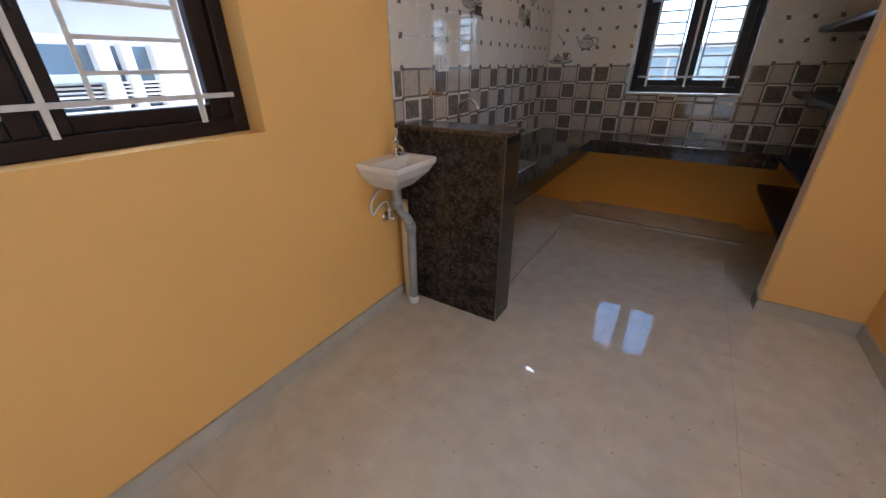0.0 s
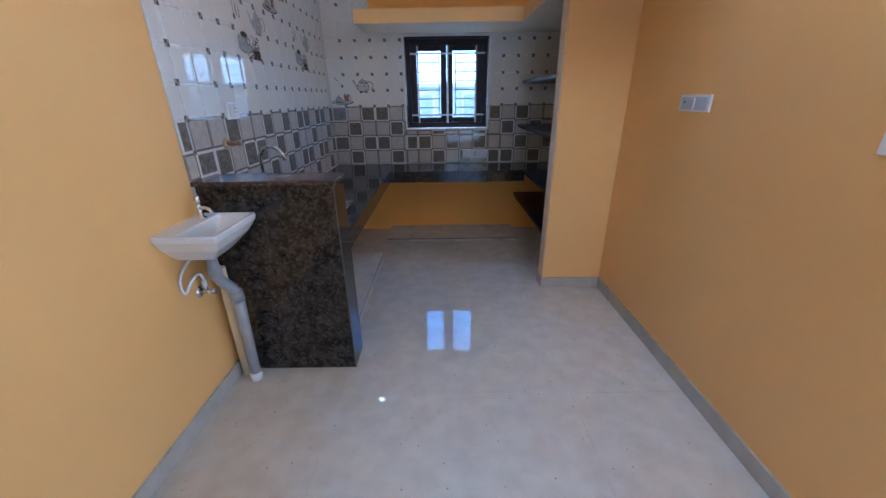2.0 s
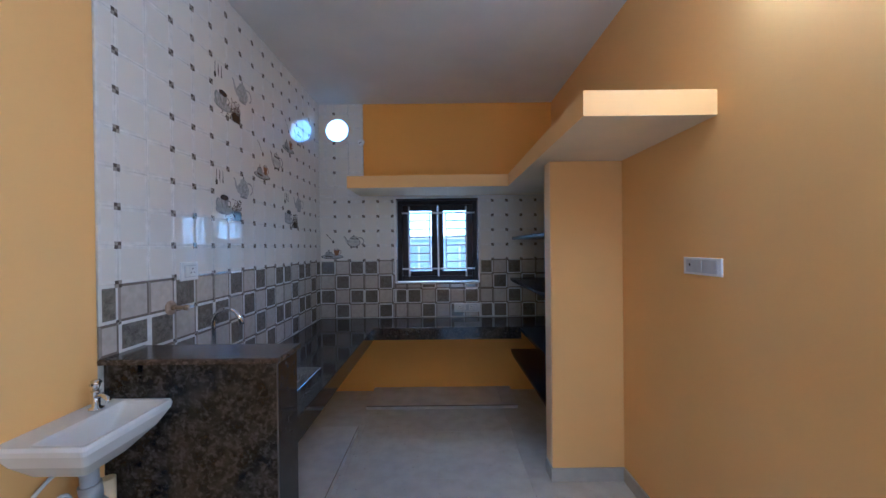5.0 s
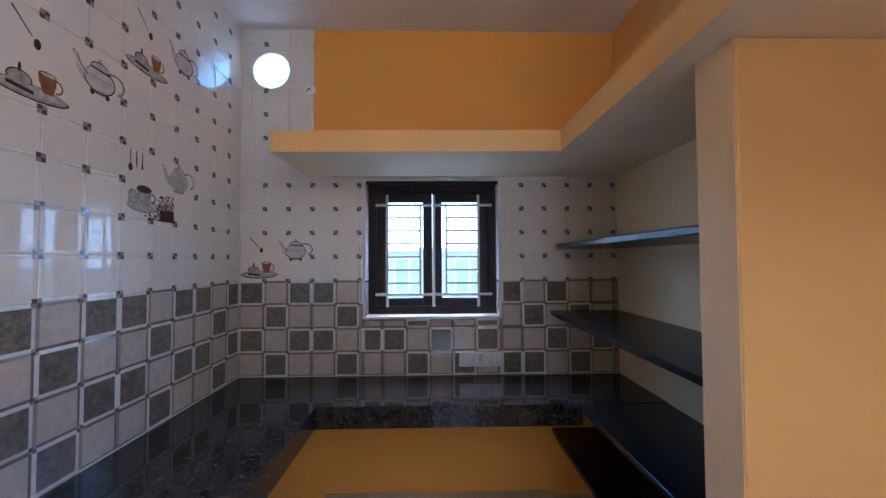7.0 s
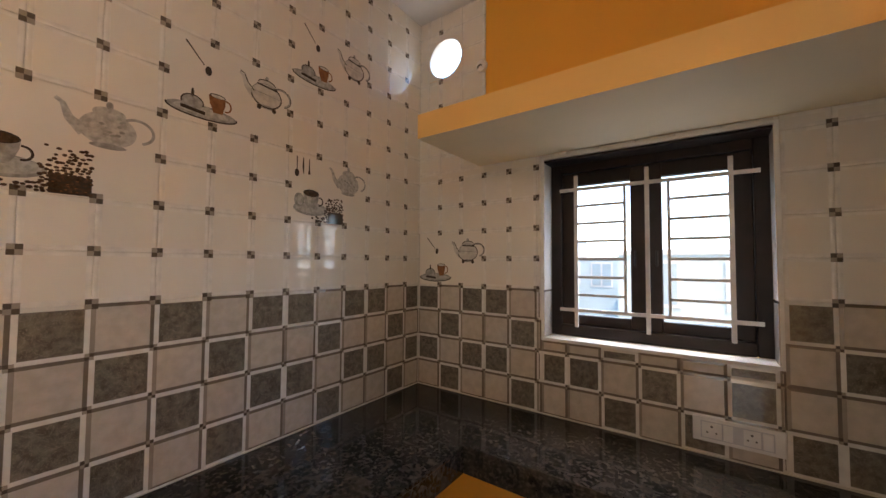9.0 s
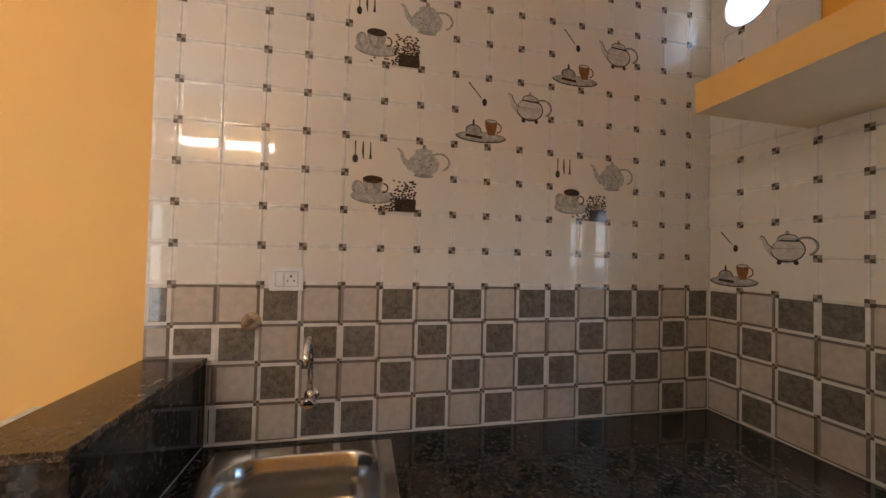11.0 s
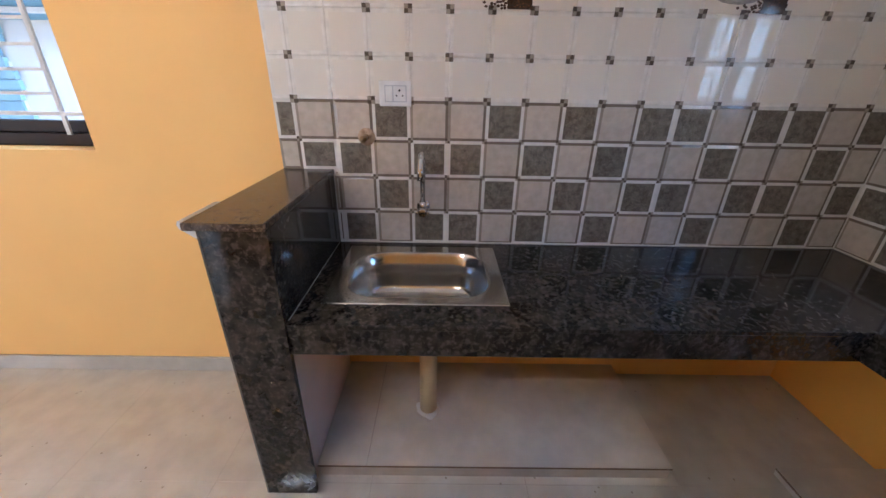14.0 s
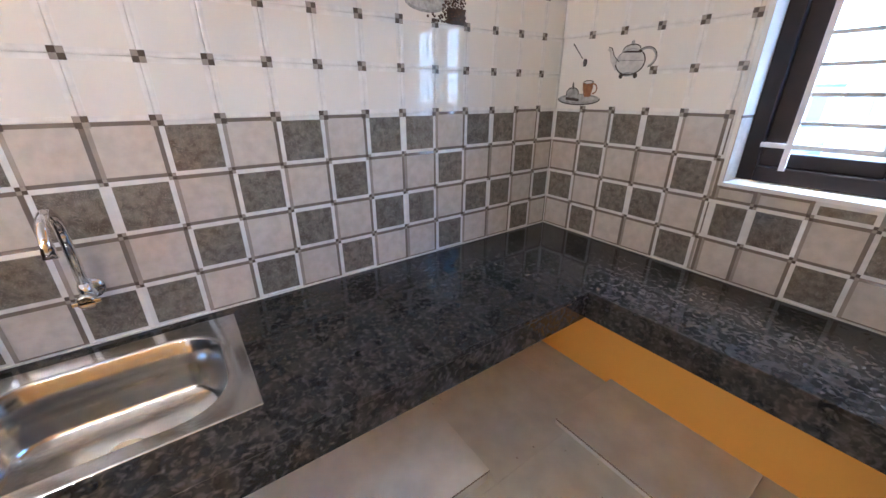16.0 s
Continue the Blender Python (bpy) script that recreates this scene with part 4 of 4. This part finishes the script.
def teapot(bm, cx, cz, s, glassy):
    body = 5 if glassy else 3
    disc(bm, cx, cz, 0.062 * s, 0.048 * s, body)
    disc(bm, cx, cz + 0.046 * s, 0.036 * s, 0.017 * s, body, lift=0.0002)
    disc(bm, cx, cz + 0.068 * s, 0.008 * s, 0.011 * s, 0, lift=0.0002)
    stroke(bm, [(cx - 0.048 * s, cz - 0.018 * s), (cx - 0.080 * s, cz + 0.012 * s), (cx - 0.092 * s, cz + 0.046 * s), (cx - 0.106 * s, cz + 0.056 * s)], [0.034 * s, 0.020 * s, 0.012 * s, 0.010 * s], body, 0.0002)
    stroke(bm, arc(cx + 0.062 * s, cz + 0.012 * s, 0.040 * s, 0.034 * s, -70, 130), 0.008 * s, 0, 0.0002)
    disc(bm, cx, cz - 0.046 * s, 0.040 * s, 0.008 * s, 0, lift=0.0002)
    if glassy:
        stroke(bm, arc(cx, cz, 0.062 * s, 0.048 * s, -170, 60, 22), 0.0050 * s, 1, 0.0004)
        stroke(bm, arc(cx, cz, 0.061 * s, 0.047 * s, 60, 190, 14), 0.0035 * s, 0, 0.0004)
        stroke(bm, arc(cx, cz + 0.046 * s, 0.036 * s, 0.017 * s, 0, 180, 12), 0.004 * s, 1, 0.0004)
        stroke(bm, [(cx - 0.050 * s, cz + 0.004 * s), (cx - 0.074 * s, cz + 0.026 * s), (cx - 0.088 * s, cz + 0.056 * s), (cx - 0.104 * s, cz + 0.062 * s)], 0.004 * s, 1, 0.0004)
        stroke(bm, arc(cx + 0.062 * s, cz + 0.012 * s, 0.044 * s, 0.038 * s, -70, 130), 0.003 * s, 1, 0.0004)
        stroke(bm, [(cx - 0.040 * s, cz + 0.040 * s), (cx + 0.040 * s, cz + 0.034 * s)], 0.007 * s, 1, 0.0004)
        stroke(bm, [(cx - 0.056 * s, cz + 0.008 * s), (cx + 0.056 * s, cz + 0.002 * s)], 0.003 * s, 0, 0.0004)
        disc(bm, cx - 0.030 * s, cz - 0.052 * s, 0.009 * s, 0.010 * s, 1, lift=0.0004)
        disc(bm, cx + 0.032 * s, cz - 0.052 * s, 0.009 * s, 0.010 * s, 1, lift=0.0004)
    else:
        for k in range(9):
            disc(bm, cx + random.uniform(-0.035, 0.035) * s, cz + random.uniform(-0.028, 0.028) * s, 0.007 * s, 0.004 * s, 0, n=8, lift=0.0003)


def spoon(bm, x, z, dx, dz, index):
    stroke(bm, [(x, z), (x + dx * 0.68, z + dz * 0.68)], [0.006, 0.0035], index)
    disc(bm, x + dx * 0.85, z + dz * 0.85, 0.011, 0.017, index, n=12)


def decor_coffee(bed, place, u, v):
    """Printed tile with cutlery, a white teapot, a cup and coffee beans."""
    tile = part("printed_tile", bmesh.new(), TILE_WHITE, bed, "white tile printed with teapot, cup and coffee beans")
    tile.data = square_mesh("printed_tile", 0.447, 0.302, 0.004, [TILE_WHITE, TILE_WHITE])
    tile.matrix_local = place @ pose(u + 0.2235, 0, v + 0.151)
    bm = bmesh.new()
    spoon(bm, -0.185, 0.130, 0.0, -0.085, 1)
    stroke(bm, [(-0.155, 0.130), (-0.155, 0.088), (-0.153, 0.058)], [0.004, 0.009, 0.003], 1)
    stroke(bm, [(-0.125, 0.130), (-0.125, 0.085), (-0.125, 0.060)], [0.004, 0.006, 0.012], 1)
    part("cutlery_print", bm, PRINTS, tile)
    bm = bmesh.new()
    teapot(bm, 0.095, 0.055, 1.06, False)
    part("teapot_print", bm, PRINTS, tile)
    bm = bmesh.new()
    disc(bm, -0.112, -0.092, 0.088, 0.030, 0)
    disc(bm, -0.112, -0.089, 0.078, 0.024, 3, lift=0.0001)
    disc(bm, -0.172, -0.058, 0.024, 0.030, 0, lift=0.0002)
    disc(bm, -0.168, -0.058, 0.014, 0.022, 3, lift=0.0003)
    stroke(bm, [(-0.113, -0.022), (-0.113, -0.045), (-0.113, -0.068), (-0.113, -0.088)], [0.080, 0.076, 0.062, 0.036], 0, 0.0004)
    stroke(bm, [(-0.124, -0.026), (-0.123, -0.050), (-0.120, -0.076)], [0.026, 0.024, 0.012], 3, 0.0005)
    disc(bm, -0.113, -0.022, 0.040, 0.016, 1, lift=0.0006)
    disc(bm, -0.113, -0.024, 0.035, 0.012, 4, lift=0.0007)
    stroke(bm, arc(-0.070, -0.055, 0.018, 0.018, -100, 100), 0.006, 1, 0.0006)
    part("cup_print", bm, PRINTS, tile)
    bm = bmesh.new()
    box(bm, -0.022, 0.064, -TP - 0.0006, -TP, -0.148, -0.096)
    for f in bm.faces:
        f.material_index = 1
    laid = []
    for k in range(2600):
        x, z = random.uniform(-0.165, 0.062), random.uniform(-0.146, -0.020)
        away = math.hypot(max(-0.022 - x, 0.0), max(z + 0.090 - 0.25 * x, 0.0))
        if random.random() > math.exp(-away / 0.020) or any(abs(x - p) < 0.0080 and abs(z - q) < 0.0055 for p, q in laid) or abs(x + 0.112) < 0.072 and z > -0.122:
            continue
        laid.append((x, z))
        disc(bm, x, z, random.uniform(0.0048, 0.0070), random.uniform(0.0034, 0.0050), 4, n=8, lift=0.0007 + 0.00001 * len(laid))
        if x > -0.020 and z < -0.098 and k % 3 == 0:
            disc(bm, x + 0.001, z + 0.001, 0.0030, 0.0010, 2, n=6, lift=0.0030)
    part("coffee_bean_print", bm, PRINTS, tile)


def decor_tea(bed, place, u, v):
    """Printed tile with a spoon, a glass teapot and a tray with a tea glass."""
    tile = part("printed_tile", bmesh.new(), TILE_WHITE, bed, "white tile printed with glass teapot and tea tray")
    tile.data = square_mesh("printed_tile", 0.447, 0.302, 0.004, [TILE_WHITE, TILE_WHITE])
    tile.matrix_local = place @ pose(u + 0.2235, 0, v + 0.151)
    bm = bmesh.new()
    spoon(bm, -0.165, 0.125, 0.085, -0.095, 1)
    part("spoon_print", bm, PRINTS, tile)
    bm = bmesh.new()
    teapot(bm, 0.120, 0.035, 1.0, True)
    part("teapot_print", bm, PRINTS, tile)
    bm = bmesh.new()
    disc(bm, -0.105, -0.108, 0.112, 0.024, 0)
    disc(bm, -0.105, -0.106, 0.090, 0.015, 3, lift=0.0002)
    disc(bm, -0.140, -0.082, 0.034, 0.024, 0, lift=0.0003)
    disc(bm, -0.140, -0.050, 0.005, 0.016, 1, lift=0.0003)
    stroke(bm, arc(-0.105, -0.108, 0.112, 0.024, 170, 370, 20), 0.005, 1, 0.0004)
    stroke(bm, arc(-0.105, -0.107, 0.098, 0.018, 0, 180, 16), 0.003, 0, 0.0003)
    stroke(bm, arc(-0.140, -0.082, 0.034, 0.024, -20, 200, 14), 0.004, 1, 0.0004)
    disc(bm, -0.060, -0.036, 0.027, 0.008, 1, lift=0.0006)
    disc(bm, -0.060, -0.037, 0.023, 0.0055, 5, lift=0.0007)
    stroke(bm, [(-0.175, -0.105), (-0.100, -0.112)], 0.012, 1, 0.0004)
    stroke(bm, [(-0.062, -0.036), (-0.060, -0.066)], [0.056, 0.052], 2, 0.0005)
    stroke(bm, [(-0.060, -0.064), (-0.058, -0.098)], [0.052, 0.030], 2, 0.0005)
    stroke(bm, arc(-0.032, -0.064, 0.018, 0.020, -100, 100), 0.006, 2, 0.0005)
    part("tray_print", bm, PRINTS, tile)


west_us = [1.278] + [2.404 + 0.149 * k for k in range(-7, 9)] + [YB]
vs = [CTR + 0.1488 * k for k in range(5)] + [1.3552 + 0.151 * k for k in range(1, 11)] + [ZC]
WEST_ROWS = ["DLLDLLDLDLDDLDDLD", "LDDLDDLDLDLLDLLDL", "DLLDLLDLDLDDLDDLD", "LDDLDDLDLDLLDLLDL"]
NORTH_ROWS = ["DLDDLDLLDLLDLDLL", "LDLLDLLDLLDLDLDL", "DLDDLDDLDLDLLDLD", "LDLLDLLDLDLDDLDL"]

west_bed = structure("wall_tiles_west", boxes((XL - TP, XL - TP + 0.002, 1.278, YB, CTR, ZC)), GROUT, "glossy kitchen wall tiles, white above a chequered dado", "wall tiles")
to_west = Matrix(((0, -1, 0, XL - TP), (1, 0, 0, 0), (0, 0, 1, 0), (0, 0, 0, 1)))
y_a, y_b, y_c = west_us[5], west_us[8], west_us[11]
west_decor = [(y_a, y_a + 0.447, vs[6], vs[8]), (y_c, y_c + 0.447, vs[6], vs[8]), (y_b, y_b + 0.447, vs[8], vs[10]), (y_c, y_c + 0.447, vs[10], vs[12]), (y_a, y_a + 0.447, vs[10], vs[12])]
tiled_wall(west_bed, to_west, west_us, vs, WEST_ROWS, [(west_us[2], YB, CTR, ZC), (1.278, west_us[2], HW_TOP, ZC), (HW_N + 0.016, west_us[2], CTR, HW_TOP)], west_decor)
for d, f in zip(west_decor, (decor_coffee, decor_coffee, decor_tea, decor_tea, decor_coffee)):
    f(west_bed, to_west, d[0], d[2])

north_us = [XL] + [-0.915 + 0.1475 * k for k in range(16)] + [XR]
NORTH_ROWS = [r + "L" for r in NORTH_ROWS]
vb = (vx - vr, vx + vr, vz - vr, vz + vr)
cover = []
for r in [(XL, XR, CTR, LOFT_LOW), (XL, -0.65, LOFT_LOW, LOFT_TOP), (XL, -0.615, LOFT_TOP, ZC)]:
    for q in rect_minus(r, WIN):
        cover += rect_minus(q, vb)
bm = bmesh.new()
for q in cover:
    box(bm, q[0], q[1], YB + TP - 0.002, YB + TP, q[2], q[3])
north_bed = structure("wall_tiles_north", bm, GROUT, "glossy kitchen wall tiles round the window", "wall tiles")
part("corner_joint", boxes((XL - TP + 0.0005, XL + 0.0015, YB - 0.0015, YB + TP - 0.0005, CTR + 0.006, ZC)), GROUT, north_bed)
to_north = pose(0, YB + TP, 0)
north_decor = [(-1.062, -0.62, vs[4], vs[6])]
tiled_wall(north_bed, to_north, north_us, vs, NORTH_ROWS, cover, north_decor)
decor_tea(north_bed, to_north, -1.066, vs[4])

# ---------- floor tiles ----------
FT = 0.6
fx = sorted({XL - TP, XR, HALL_X} | {0.13 + FT * k for k in range(-1, 8)})
fy = sorted({round(min(max(0.48 + FT * k, YS), YB + TP), 4) for k in range(-6, 7)})
floor_mesh = {}
floor_bed = bpy.data.objects["floor_bed"]
for a, b in zip(fx, fx[1:]):
    for c, d in zip(fy, fy[1:]):
        if a >= XR - 0.001 and c > EAST_END:
            continue
        key = (round(b - a, 3), round(d - c, 3))
        if key not in floor_mesh:
            floor_mesh[key] = finish(boxes((-key[0] / 2 + 0.0004, key[0] / 2 - 0.0004, -key[1] / 2 + 0.0004, key[1] / 2 - 0.0004, -0.006, 0), bevel=0.0006), "floor_tile", FLOOR_TILE)
        ob = new("floor_tile", floor_mesh[key])
        ob.parent = floor_bed
        ob.location = ((a + b) / 2, (c + d) / 2, 0)
